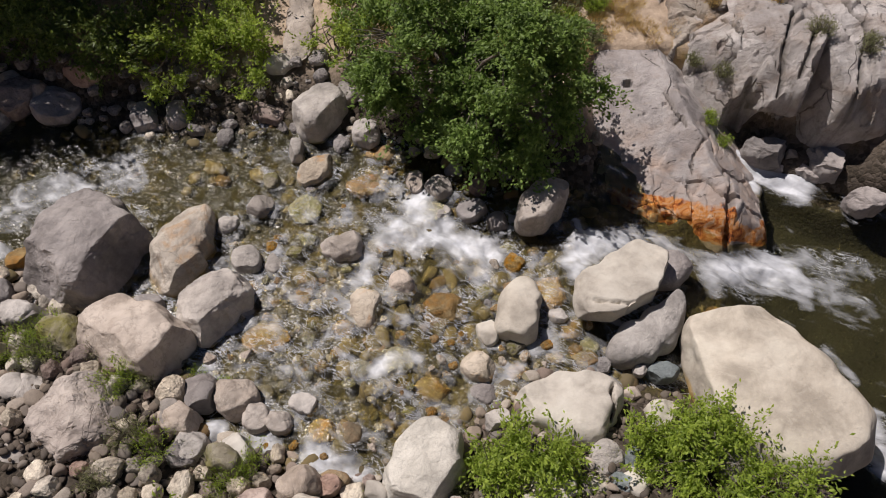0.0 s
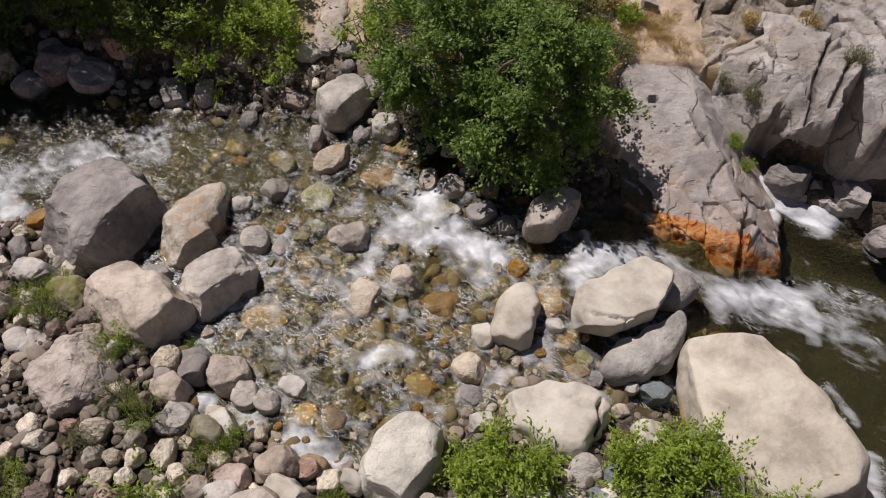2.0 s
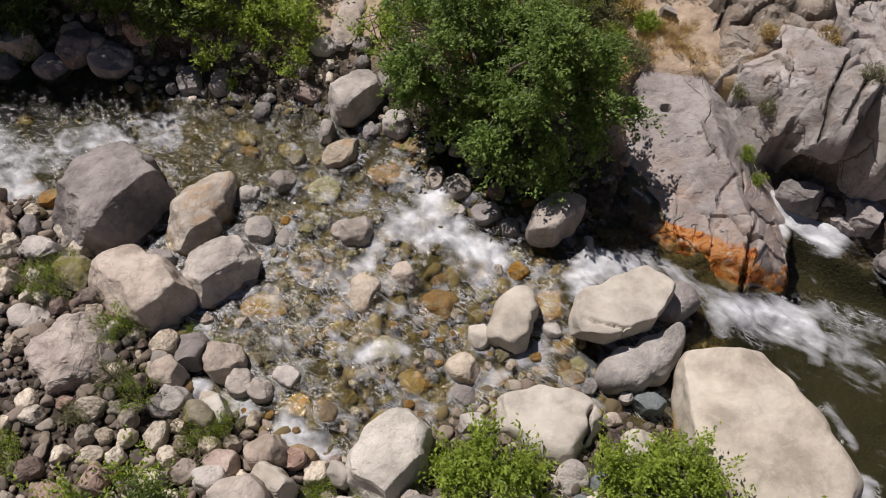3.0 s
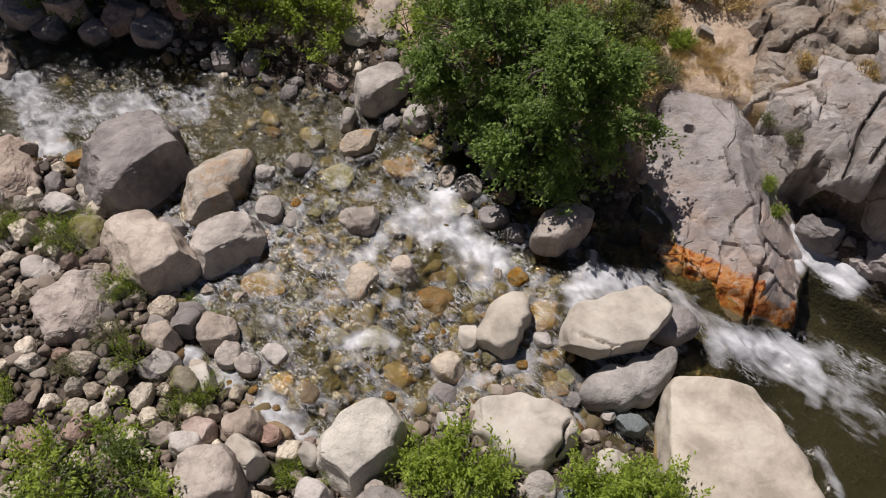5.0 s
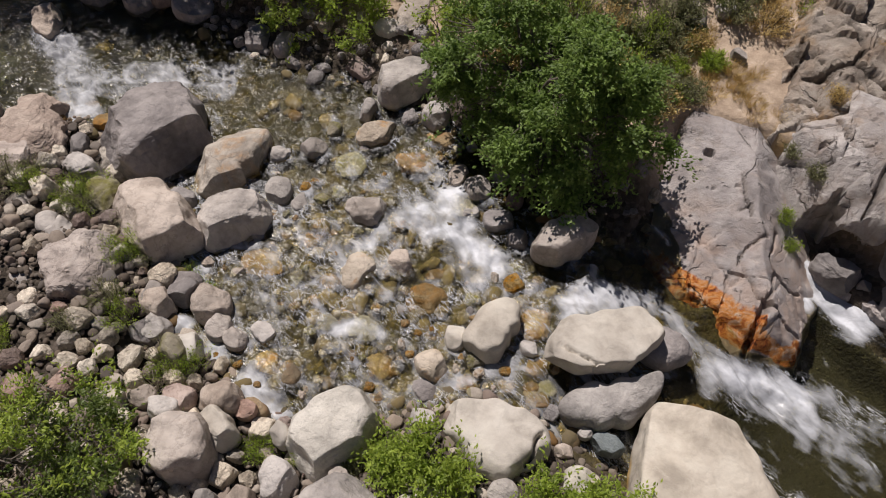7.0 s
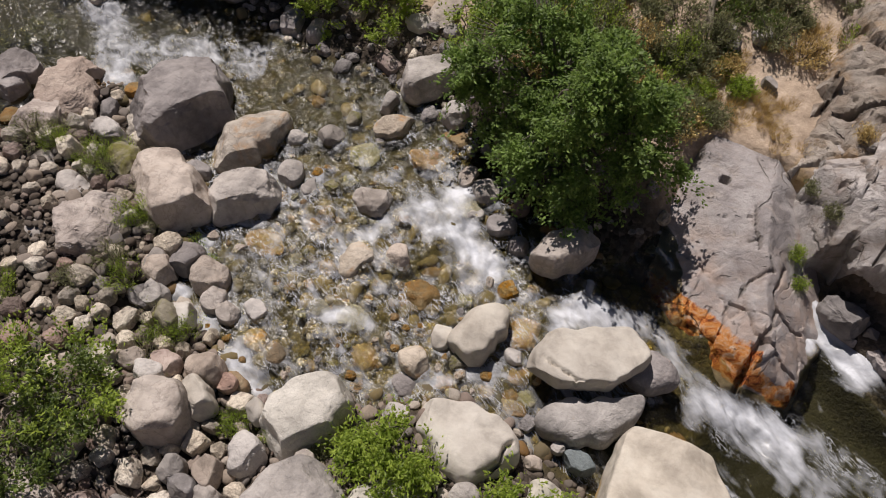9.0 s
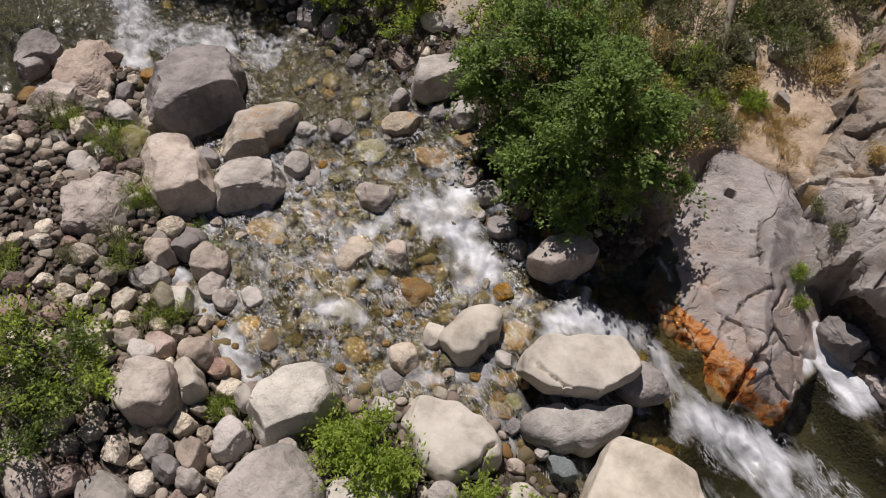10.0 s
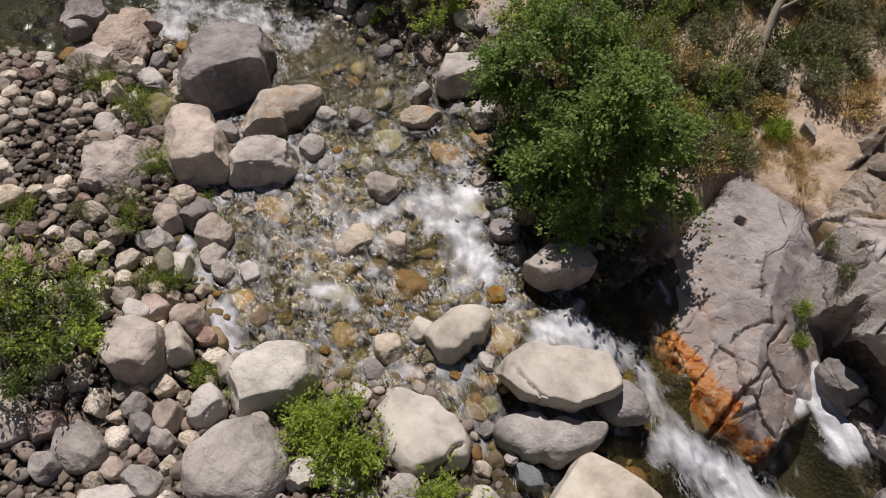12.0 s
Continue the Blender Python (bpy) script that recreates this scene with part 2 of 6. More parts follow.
def water_material():
    """Clear stream water; where the foam attribute is high it is torn white."""
    m = Nodes("stream_water")
    tc = m.add("ShaderNodeTexCoord")
    p = tc.outputs["Object"]
    foam = m.attr("foam").outputs["Fac"]
    along = m.attr("stream").outputs["Vector"]
    rip = m.noise(m.vec("MULTIPLY", p, (0.65, 1.4, 1.0)), 3.9, 2, 0.5, 0.5)
    rip2 = m.noise(m.vec("MULTIPLY", p, (0.75, 1.4, 1.0)), 9.5, 2, 0.5, 0.4)
    lively = m.attr("lively").outputs["Fac"]
    swell = m.noise(m.vec("MULTIPLY", along, (1.1, 2.8, 1.0)), 2.4, 3, 0.55, 0.8)
    n0 = m.bump(m.calc("MULTIPLY", swell, lively), 1.0, 0.055)
    n1 = m.bump(m.calc("MULTIPLY", rip, lively), 1.0, 0.055, n0)
    n2 = m.bump(m.calc("MULTIPLY", rip2, lively), 1.0, 0.019, n1)
    bend = m.add("ShaderNodeBsdfRefraction")
    bend.inputs["Color"].default_value = (0.64, 0.64, 0.46, 1)
    bend.inputs["Roughness"].default_value = 0.04
    bend.inputs["IOR"].default_value = 1.33
    m.link(n2, bend.inputs["Normal"])
    shine = m.add("ShaderNodeBsdfGlossy")
    shine.inputs["Roughness"].default_value = 0.26
    m.link(n2, shine.inputs["Normal"])
    fresnel = m.add("ShaderNodeFresnel")
    fresnel.inputs["IOR"].default_value = 1.33
    m.link(n2, fresnel.inputs["Normal"])
    glass = m.add("ShaderNodeMixShader")
    m.link(fresnel.outputs[0], glass.inputs[0])
    m.link(bend.outputs[0], glass.inputs[1])
    m.link(shine.outputs[0], glass.inputs[2])
    streak = m.noise(m.vec("MULTIPLY", along, (1.0, 1.2, 1.0)), 1.3, 3, 0.5, 1.2)
    lace = m.noise(m.vec("MULTIPLY", along, (0.8, 1.3, 1.0)), 3.6, 3, 0.5, 0.8)
    f = m.calc("ADD", m.calc("MULTIPLY", streak, 0.65), m.calc("MULTIPLY", lace, 0.35))
    f = m.calc("ADD", m.calc("MULTIPLY", m.calc("SUBTRACT", f, 0.5), 2.8), m.calc("SUBTRACT", m.calc("MULTIPLY", foam, 1.15), 0.55))
    thread = m.calc("ABSOLUTE", m.calc("SUBTRACT", m.noise(m.vec("MULTIPLY", along, (1.2, 2.4, 1.0)), 2.4, 4, 0.6, 1.4), 0.5))
    lines = m.calc("MULTIPLY", m.span(thread, 0.0, 0.035, 0.55, 0.0), m.calc("MULTIPLY", m.span(foam, 0.28, 0.42), m.span(m.noise(p, 1.1, 3), 0.42, 0.58)))
    mask = m.calc("MAXIMUM", m.span(f, 0.0, 1.1, 0.0, 0.92), lines)
    white = m.add("ShaderNodeBsdfPrincipled")
    white.inputs["Base Color"].default_value = (0.64, 0.665, 0.71, 1)
    white.inputs["Roughness"].default_value = 0.6
    white.inputs["Subsurface Weight"].default_value = 0.0
    m.link(m.bump(m.noise(p, 5.0, 4, 0.55), 0.5, 0.06), white.inputs["Normal"])
    murk = m.add("ShaderNodeBsdfDiffuse")
    murk.inputs[0].default_value = (0.27, 0.245, 0.17, 1)
    m.link(n2, murk.inputs["Normal"])
    stirred = m.add("ShaderNodeMixShader")
    m.link(m.calc("MULTIPLY", m.calc("MULTIPLY", m.span(foam, 0.18, 0.4, 0.0, 0.11), m.attr("stir").outputs["Fac"]), m.span(m.noise(m.vec("MULTIPLY", along, (0.8, 1.6, 1.0)), 1.3, 5, 0.6, 0.8), 0.38, 0.62)), stirred.inputs[0])
    m.link(glass.outputs[0], stirred.inputs[1])
    m.link(murk.outputs[0], stirred.inputs[2])
    mx = m.add("ShaderNodeMixShader")
    m.link(mask, mx.inputs[0])
    m.link(stirred.outputs[0], mx.inputs[1])
    m.link(white.outputs[0], mx.inputs[2])
    m.link(mx.outputs[0], m.out.inputs[0])
    return m.mat


WATER = water_material()

# ---- the lie of the land ----
def step(a, b, x):
    t = np.clip((np.asarray(x, float) - a) / (b - a), 0, 1)
    return t * t * (3 - 2 * t)


def water_level(x, y):
    """Height of the stream's surface: five small drops between stiller reaches."""
    x = np.asarray(x, float)
    y = np.asarray(y, float)
    s = x - 0.25 * (y - 8)
    return 0.22 - 0.17 * step(-10.2, -8.6, s) - 0.20 * step(-1.4, 0.6, s) - 0.50 * step(2.6, 4.9, s) - 0.48 * step(4.9, 7.0, s)


NEAR_BANK = ((-60, 22), (-16, 4.5), (-12.6, 4.5), (-11.2, 5.1), (-10.6, 5.9), (-10.1, 7.4), (-9.6, 7.6), (-8.2, 6.7), (-6.2, 6.7), (-5.3, 5.6), (-4.9, 4.2), (-4.2, 3.7), (-3.2, 3.5), (-2.4, 3.1), (-1.6, 3.0), (-1.0, 3.5),
             (0.6, 4.4), (1.6, 5.0), (3.0, 5.1), (4.4, 5.0), (6.0, 4.3), (7.4, 3.0), (8.2, 1.0), (9.5, -4), (14, -30))
FAR_BANK = ((-60, 36), (-16, 13.4), (-9, 11.7), (-6, 11.3), (-4, 11.7), (-2.6, 11.2), (-0.6, 10.9), (0.6, 10.3), (2.0, 9.9), (3.5, 9.6),
            (5.0, 9.2), (6.6, 10.4), (7.4, 10.9), (8.2, 10.4), (9.0, 10.0), (12.0, 9.2), (60, 0))


def bank(line, x):
    return np.interp(x, [p[0] for p in line], [p[1] for p in line])


def land(x, y):
    """Ground height without its roughness, and how far the place lies under water (0 to 1)."""
    x = np.asarray(x, float)
    y = np.asarray(y, float)
    w = water_level(x, y)
    near = bank(NEAR_BANK, x) - y
    far = y - bank(FAR_BANK, x)
    out = np.maximum(near, far)
    deep = 0.26 + 0.75 * step(5.5, 7.5, x) + 0.25 * step(-9.0, -11.0, x)
    under = w - deep * step(0.1, -0.8, out)
    # far off, unseen hillsides are added to hold back part of the sky's light
    rise = np.where(near > far,
                    0.10 * step(0, 0.5, near) + 0.42 * step(0.2, 2.5, near) + 0.10 * np.maximum(near - 2, 0) + 0.5 * np.maximum(near - 16, 0),
                    0.10 * step(0, 0.4, far) + 0.55 * step(0.2, 2.2, far) + 0.13 * np.maximum(far - 2.0, 0) + 0.35 * np.maximum(far - 9, 0) + 0.45 * np.maximum(far - 16, 0))
    rise = np.minimum(rise, 45 + 0.05 * rise)
    base = np.where(near > far, np.maximum(w, -0.25), np.maximum(w, -0.15))
    over = base + rise + (w - base) * step(0.6, 0.0, out)
    k = step(-0.1, 0.12, out)
    hollow = step(3.0, 3.9, x) * step(7.6, 6.9, x) * step(13.4, 12.8, y) * step(8.0, 8.8, y) + 0.8 * step(5.6, 6.4, x) * step(10.5, 9.0, x) * step(12.4, 11.6, y) * step(8.6, 9.4, y)
    over = over - 1.0 * np.clip(hollow, 0, 1)
    return under * (1 - k) + over * k, step(0.15, -0.15, out)


def spread(lo, hi, pitch, reach):
    """Grid lines: even between lo and hi, then ever wider out to the horizon."""
    mid = list(np.arange(lo, hi + 1e-6, pitch))
    step_out, d, ends = pitch, 0.0, []
    while d < reach:
        step_out *= 1.35
        d += step_out
        ends.append(d)
    return np.array([lo - e for e in reversed(ends)] + mid + [hi + e for e in ends])


def sheet(name, xs, ys, zf):
    """A grid of faces over xs and ys, as a mesh; zf gives the heights."""
    gx, gy = np.meshgrid(xs, ys)
    z = zf(gx, gy)
    n, k = len(ys), len(xs)
    verts = np.stack([gx.ravel(), gy.ravel(), z.ravel()], 1)
    a = (np.arange(n - 1)[:, None] * k + np.arange(k - 1)[None, :]).ravel()
    faces = np.stack([a, a + 1, a + k + 1, a + k], 1)
    return verts, faces


def link_mesh(name, verts, faces, material, smooth=True):
    me = bpy.data.meshes.new(name)
    quick = faces.tolist() if isinstance(faces, np.ndarray) else faces
    me.from_pydata([tuple(v) for v in np.asarray(verts).tolist()], [], [tuple(f) for f in quick])
    if smooth:
        me.polygons.foreach_set("use_smooth", [True] * len(me.polygons))
    me.materials.append(material)
    me.update()
    return me


def fbm(x, y, z, scale, octaves, seed):
    return np.array([noise.fractal((a * scale + seed, b * scale - seed, c * scale), 1.0, 2.0, octaves)
                     for a, b, c in zip(np.ravel(x), np.ravel(y), np.ravel(z))])


def make_ground():
    xs = spread(-17, 14, 0.13, 500)
    ys = spread(-5, 22, 0.13, 500)
    verts, faces = sheet("ground", xs, ys, lambda x, y: land(x, y)[0])
    x, y, z = verts.T
    near = (np.abs(x + 1.5) < 18) & (np.abs(y - 8.5) < 16)
    bump = np.zeros(len(x))
    bump[near] = 0.10 * fbm(x[near], y[near], 0 * x[near], 0.7, 4, 3.0) + 0.05 * fbm(x[near], y[near], 0 * x[near], 3.2, 3, 9.0)
    far = ~near
    bump[far] = 2.5 * fbm(x[far], y[far], 0 * x[far], 0.03, 4, 5.0) * step(10, 80, np.hypot(x[far], y[far] - 8))
    verts[:, 2] = z + bump
    me = link_mesh("ground", verts, faces, GROUND)
    _, wet = land(x, y)
    soil = step(0.8, 2.6, y - bank(FAR_BANK, x)) + step(9.0, 16.0, bank(NEAR_BANK, x) - y)
    # the two upstream terms also paint in the shade of the thicket
    deep = np.clip(step(5.2, 6.6, x) + 0.6 * step(8.2, 9.4, y) * step(-1.0, -2.5, x) + step(-8.6, -10.0, x), 0, 1)
    for name, val in (("bed", wet), ("soil", np.clip(soil, 0, 1)), ("deep", deep)):
        at = me.attributes.new(name, "FLOAT", "POINT")
        at.data.foreach_set("value", val.astype(np.float32))
    return tagged(new("ground", me), "stony river bank of gravel, silt and brown soil", "ground", kind="structure")


ground = make_ground()

# White water and some painted sun glare: the line it runs along, half width, strength
RAPIDS = (
    (((-12.3, 9.7), (-11.3, 9.2), (-10.5, 8.5), (-9.9, 7.8)), 0.6, 0.9),
    (((-10.6, 8.6), (-9.4, 9.1), (-8.5, 9.9), (-7.3, 10.2)), 0.62, 0.85),
    (((-1.3, 9.9), (-1.05, 9.55), (-0.8, 9.2)), 0.22, 0.85),
    (((-0.8, 9.2), (-0.5, 8.6), (0.2, 8.4), (0.7, 8.15)), 0.54, 1.22),
    (((-0.65, 8.9), (-1.2, 8.65), (-1.65, 8.1), (-1.9, 7.4)), 0.38, 0.9),
    (((-1.05, 8.3), (-0.25, 8.0), (0.3, 7.8), (0.7, 7.5)), 0.42, 0.8),
    (((-1.1, 8.55), (-0.5, 8.3), (0.1, 8.15)), 0.45, 1.1),
    (((-2.7, 8.75), (-2.0, 8.95), (-1.4, 8.9)), 0.28, 0.6),
    (((2.6, 7.8), (2.75, 8.3), (3.4, 8.4), (4.0, 8.55)), 0.42, 1.15),
    (((2.75, 8.9), (2.8, 8.6)), 0.15, 0.8),
    (((4.0, 8.6), (4.5, 8.65), (5.1, 8.35), (5.9, 8.2)), 0.26, 0.78),
    (((5.75, 7.85), (6.3, 8.05), (6.9, 8.25), (7.55, 8.15)), 0.46, 1.25),
    (((6.5, 7.75), (7.2, 7.85), (7.8, 7.75)), 0.42, 1.0),
    (((7.6, 8.05), (8.4, 7.55), (8.9, 7.1)), 0.6, 0.72),
    (((7.7, 8.45), (8.5, 8.3), (9.1, 8.15)), 0.5, 0.66),
    (((6.98, 11.2), (7.4, 10.9), (8.0, 10.6), (8.35, 10.3)), 0.38, 1.3),
    (((7.1, 10.9), (7.3, 10.4)), 0.2, 1.3),
    (((7.15, 11.3), (7.5, 11.1), (8.1, 10.85), (8.3, 10.5)), 0.5, 1.3),
    (((7.9, 6.2), (8.15, 5.8), (8.3, 5.5)), 0.16, 0.95),
    (((8.43, 4.7), (8.43, 4.2), (8.35, 3.7)), 0.28, 1.1),
    (((-1.5, 5.4), (-1.1, 5.6), (-0.7, 5.65)), 0.28, 0.95),
    (((0.95, 5.15), (1.15, 5.35), (1.3, 5.5)), 0.2, 0.95),
    # foam widened here to carry the sun's glare as well
    (((-2.6, 3.75), (-2.2, 3.5), (-1.65, 3.45)), 0.36, 0.9),
    (((-4.65, 4.1), (-4.3, 4.2)), 0.25, 1.05),
    (((-3.55, 4.0), (-3.15, 3.8)), 0.22, 0.9),
    # thin foam laid as the sun's glare on the ripples
    (((-4.0, 5.75), (-3.2, 5.5), (-2.4, 5.35)), 0.65, 0.56),
    (((-3.6, 8.0), (-3.0, 7.2), (-2.6, 6.4)), 0.5, 0.4),
)


def make_water():
    xs = np.concatenate([np.arange(-40, -13, 0.6), np.arange(-13, 9.5, 0.06), np.arange(9.5, 40, 0.6)])
    ys = np.concatenate([np.arange(-30, 1.5, 0.6), np.arange(1.5, 13.5, 0.06), np.arange(13.5, 30, 0.6)])
    verts, faces = sheet("water", xs, ys, water_level)
    x, y, z = verts.T
    foam = np.zeros(len(x))
    sn = np.stack([0.9 * x - 0.43 * y, 0.43 * x + 0.9 * y], 1)
    sn[:, 0] -= 0.4 * np.maximum(sn[:, 0] + 0.65, 0)     # drawn out in the chute
    for line, half, power in RAPIDS:
        for (ax, ay), (bx, by) in zip(line, line[1:]):
            dx, dy = bx - ax, by - ay
            length = math.hypot(dx, dy)
            t = np.clip(((x - ax) * dx + (y - ay) * dy) / length ** 2, 0, 1)
            d = np.hypot(x - ax - t * dx, y - ay - t * dy)
            foam = np.maximum(foam, power * step(1.6, 0.15, d / half))
    near = (np.abs(x + 1.7) < 11.5) & (np.abs(y - 7.5) < 6.2)
    xn, yn = x[near], y[near]
    calm = 1 - 0.7 * step(6.8, 8.2, xn) + 0.3 * step(8.0, 9.5, yn) * step(-1.5, -3.0, xn)
    lump = fbm(sn[near, 0] * 1.0, sn[near, 1] * 1.35, 0 * xn, 1.7, 4, 4.0)
    chop = (0.046 + 0.020 * step(-4.0, -2.5, xn) * step(4.5, 3.0, xn)) * fbm(xn * 0.8, yn * 1.3, 0 * xn, 2.6, 3, 8.0) + 0.018 * fbm(xn, yn, 0 * xn, 6.0, 2, 2.0)
    z[near] += calm * chop + np.minimum(foam[near], 1.1) * (0.03 + 0.13 * lump)
    riffle = (step(-9.5, -8.5, x) * step(5.2, 4.0, x) + 0.75 * step(4.0, 5.2, x)) * (1 - 0.12 * step(7.6, 9.0, y) * step(-1.5, -3.0, x))
    foam = np.maximum(foam, riffle * np.where(np.abs(y - 7.5) < 6.2, 0.26 + 0.07 * step(-4.5, -2.5, x), 0))
    foam[near] = np.maximum(foam[near], riffle[near] * (0.26 + 0.24 * fbm(sn[near, 0] * 0.5, sn[near, 1], 0 * xn, 0.9, 3, 6.0)))
    for sx, sy, sr in TAKEN:
        k = np.nonzero((np.abs(x - sx) < sr + 0.5) & (np.abs(y - sy) < sr + 0.5))[0]
        d = np.hypot(x[k] - sx - 0.06, y[k] - sy + 0.02) - sr
        foam[k] = np.maximum(foam[k], riffle[k] * 0.56 * step(0.30, 0.02, d))
    verts[:, 2] = z
    me = link_mesh("water", verts, faces, WATER)
    at = me.attributes.new("foam", "FLOAT", "POINT")
    at.data.foreach_set("value", foam.astype(np.float32))
    at = me.attributes.new("stream", "FLOAT_VECTOR", "POINT")
    at.data.foreach_set("vector", np.concatenate([sn, np.zeros((len(x), 1))], 1).astype(np.float32).ravel())
    at = me.attributes.new("stir", "FLOAT", "POINT")
    at.data.foreach_set("value", (step(9.0, 7.2, y) * step(6.0, 4.8, x) * step(-5.5, -4.0, x)).astype(np.float32))
    sparkle = np.zeros(len(x))
    for sx, sy, sr in ((-3.3, 5.5, 1.2), (-1.9, 3.5, 0.8), (-3.9, 4.0, 0.8), (-0.9, 4.4, 1.0), (2.2, 6.0, 0.7)):
        sparkle = np.maximum(sparkle, step(1.2, 0.4, np.hypot(x - sx, y - sy) / sr))
    at = me.attributes.new("lively", "FLOAT", "POINT")
    at.data.foreach_set("value", (0.70 + 0.45 * step(7.0, 8.6, y) * step(-0.6, -2.2, x) + 0.2 * step(6.2, 7.8, y) * step(0.8, -1.2, x) + 0.3 * step(-1.5, 0.5, x) * step(8.0, 7.0, y) - 0.55 * step(5.0, 6.6, x) + 0.6 * sparkle - 0.5 * step(-10.3, -11.3, x) * step(8.6, 7.6, y)).astype(np.float32))
    ob = tagged(new("water", me), "clear shallow mountain stream breaking into white rapids", "stream", kind="structure")
    ob.visible_shadow = False
    return ob

# ---- boulders ----
BALLS = {}


def ball(sub):
    if sub not in BALLS:
        bm = bmesh.new()
        bmesh.ops.create_icosphere(bm, subdivisions=sub, radius=1.0)
        BALLS[sub] = (np.array([v.co[:] for v in bm.verts]), [[v.index for v in f.verts] for f in bm.faces])
        bm.free()
    return BALLS[sub]


def boulder_shape(girth, height, seed, sub=5, square=0.48, top=0.6, slope=(0, 0), cuts=11, bite=0.80, rough=0.06, under=0.6, faces_at=(), ledges=0.5, soft=0.012):
    """Points of a boulder: its girth is the reach at eight compass points from east; it is then chipped by flat faces
    and weathered. slope tips its top; faces_at adds chips of its own (azimuth, elevation, share of the reach)."""
    rnd = random.Random(seed)
    d, faces = ball(sub)
    az = np.arctan2(d[:, 1], d[:, 0]) % (2 * np.pi)
    g = np.array(list(girth) + [girth[0]])
    pos = az / (2 * np.pi) * len(girth)
    i = np.minimum(pos.astype(int), len(girth) - 1)
    f = pos - i
    f = f * f * (3 - 2 * f)
    reach = g[i] * (1 - f) + g[i + 1] * f
    ch = np.sqrt(np.maximum(1 - d[:, 2] ** 2, 1e-9))
    ring = ch ** square
    up = np.sign(d[:, 2]) * np.abs(d[:, 2]) ** top
    p = np.stack([reach * ring * np.cos(az), reach * ring * np.sin(az), np.where(up > 0, height * up, height * under * up)], 1)
    p[:, 2] += (slope[0] * p[:, 0] + slope[1] * p[:, 1]) * np.clip(d[:, 2], 0, 1)
    size = float(np.mean(girth))
    chips = [(rnd.uniform(0, 360), rnd.choice((5, 20, 35, 55, 75)), bite + rnd.uniform(-0.07, 0.05)) for _ in range(cuts)] + list(faces_at)
    wave = size * np.array([[noise.fractal((a + seed * 3.1, b, c - seed), 1.0, 2.0, 3), noise.fractal((a, b - seed * 2.3, c + 5), 1.0, 2.0, 3)] for a, b, c in p * (1.7 / size)]) * 0.055
    for j, (a, e, share) in enumerate(chips):
        a, e = radians(a), radians(e)
        n = np.array([math.cos(a) * math.cos(e), math.sin(a) * math.cos(e), math.sin(e)])
        along = p @ n
        blunt = soft * size
        over = blunt * np.logaddexp(0, (along - share * along.max() + wave[:, j % 2] * (1 if j % 4 < 2 else -1)) / blunt)
        p -= np.outer(over, n)
    out = p / (np.linalg.norm(p, axis=1, keepdims=True) + 1e-9)
    s = seed * 1.7
    q = p / max(size, 0.15)
    k1 = np.array([noise.fractal((a + s, b - s, c + s), 1.0, 2.1, 3) for a, b, c in q * 1.3])
    k2 = np.array([noise.noise((a - s, b + s, c)) for a, b, c in q * 4.5])
    k3 = np.array([noise.ridged_multi_fractal((a, b + s, c - s), 1.0, 2.0, 3, 1.0, 2.0) for a, b, c in q * 1.1]) if sub > 4 else 0 * k1
    lift = 1.0 * k1 + 0.30 * k2 + 0.30 * (k3 - 1.0)
    if sub > 4:     # broken ledges: part of the weathering comes in steps
        u = np.array([noise.fractal((a - s, b * 1.6, c + s), 1.0, 2.2, 4) for a, b, c in q * 1.9]) * 3.2
        low = np.floor(u)
        lift = lift + ledges * (low + step(0.72, 1.0, u - low)) * 0.5
    p += out * (size * rough * lift)[:, None]
    return p, faces


def boulder_mesh(name, material, girth, height, seed, **shape):
    p, faces = boulder_shape(girth, height, seed, **shape)
    me = link_mesh(name, p, faces, material)
    me.set_sharp_from_angle(angle=radians(42))
    return me


TAKEN = []      # ground already covered: x, y, radius


def boulder(x, y, z, girth, height, material, label, seed, name="boulder", rim=None, notch=(), **shape):
    """rim: the height up to which its foot is coated with ochre algae; notch: cracks as two ends, width and depth."""
    me = boulder_mesh(name, material, girth, height, seed, **shape)
    p = np.array([v.co[:] for v in me.vertices])
    for (ax, ay), (bx, by), width, depth in notch:
        dx, dy = bx - ax, by - ay
        t = np.clip(((p[:, 0] - ax) * dx + (p[:, 1] - ay) * dy) / (dx * dx + dy * dy), 0, 1)
        wave = 0.03 * np.sin(9 * t + seed)
        d = np.hypot(p[:, 0] - ax - t * dx + wave, p[:, 1] - ay - t * dy)
        p[:, 2] -= np.where(p[:, 2] > -0.1, depth * step(width, 0.3 * width, d) * step(0, 0.25, t), 0)
    if notch:
        me.vertices.foreach_set("co", p.ravel())
        me.update()
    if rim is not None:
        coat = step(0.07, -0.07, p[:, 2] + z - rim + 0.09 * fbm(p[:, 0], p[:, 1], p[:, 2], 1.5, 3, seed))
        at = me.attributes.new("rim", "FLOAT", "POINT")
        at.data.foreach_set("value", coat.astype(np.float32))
    ob = new(name, me)
    ob.location = (x, y, z)
    TAKEN.append((x, y, sum(girth) / 8))
    return tagged(ob, label, "boulder", "boulders in the river bed")


def free(x, y, r, slack=0.8):
    return all((x - a) ** 2 + (y - b) ** 2 > (slack * (r + c)) ** 2 for a, b, c in TAKEN)


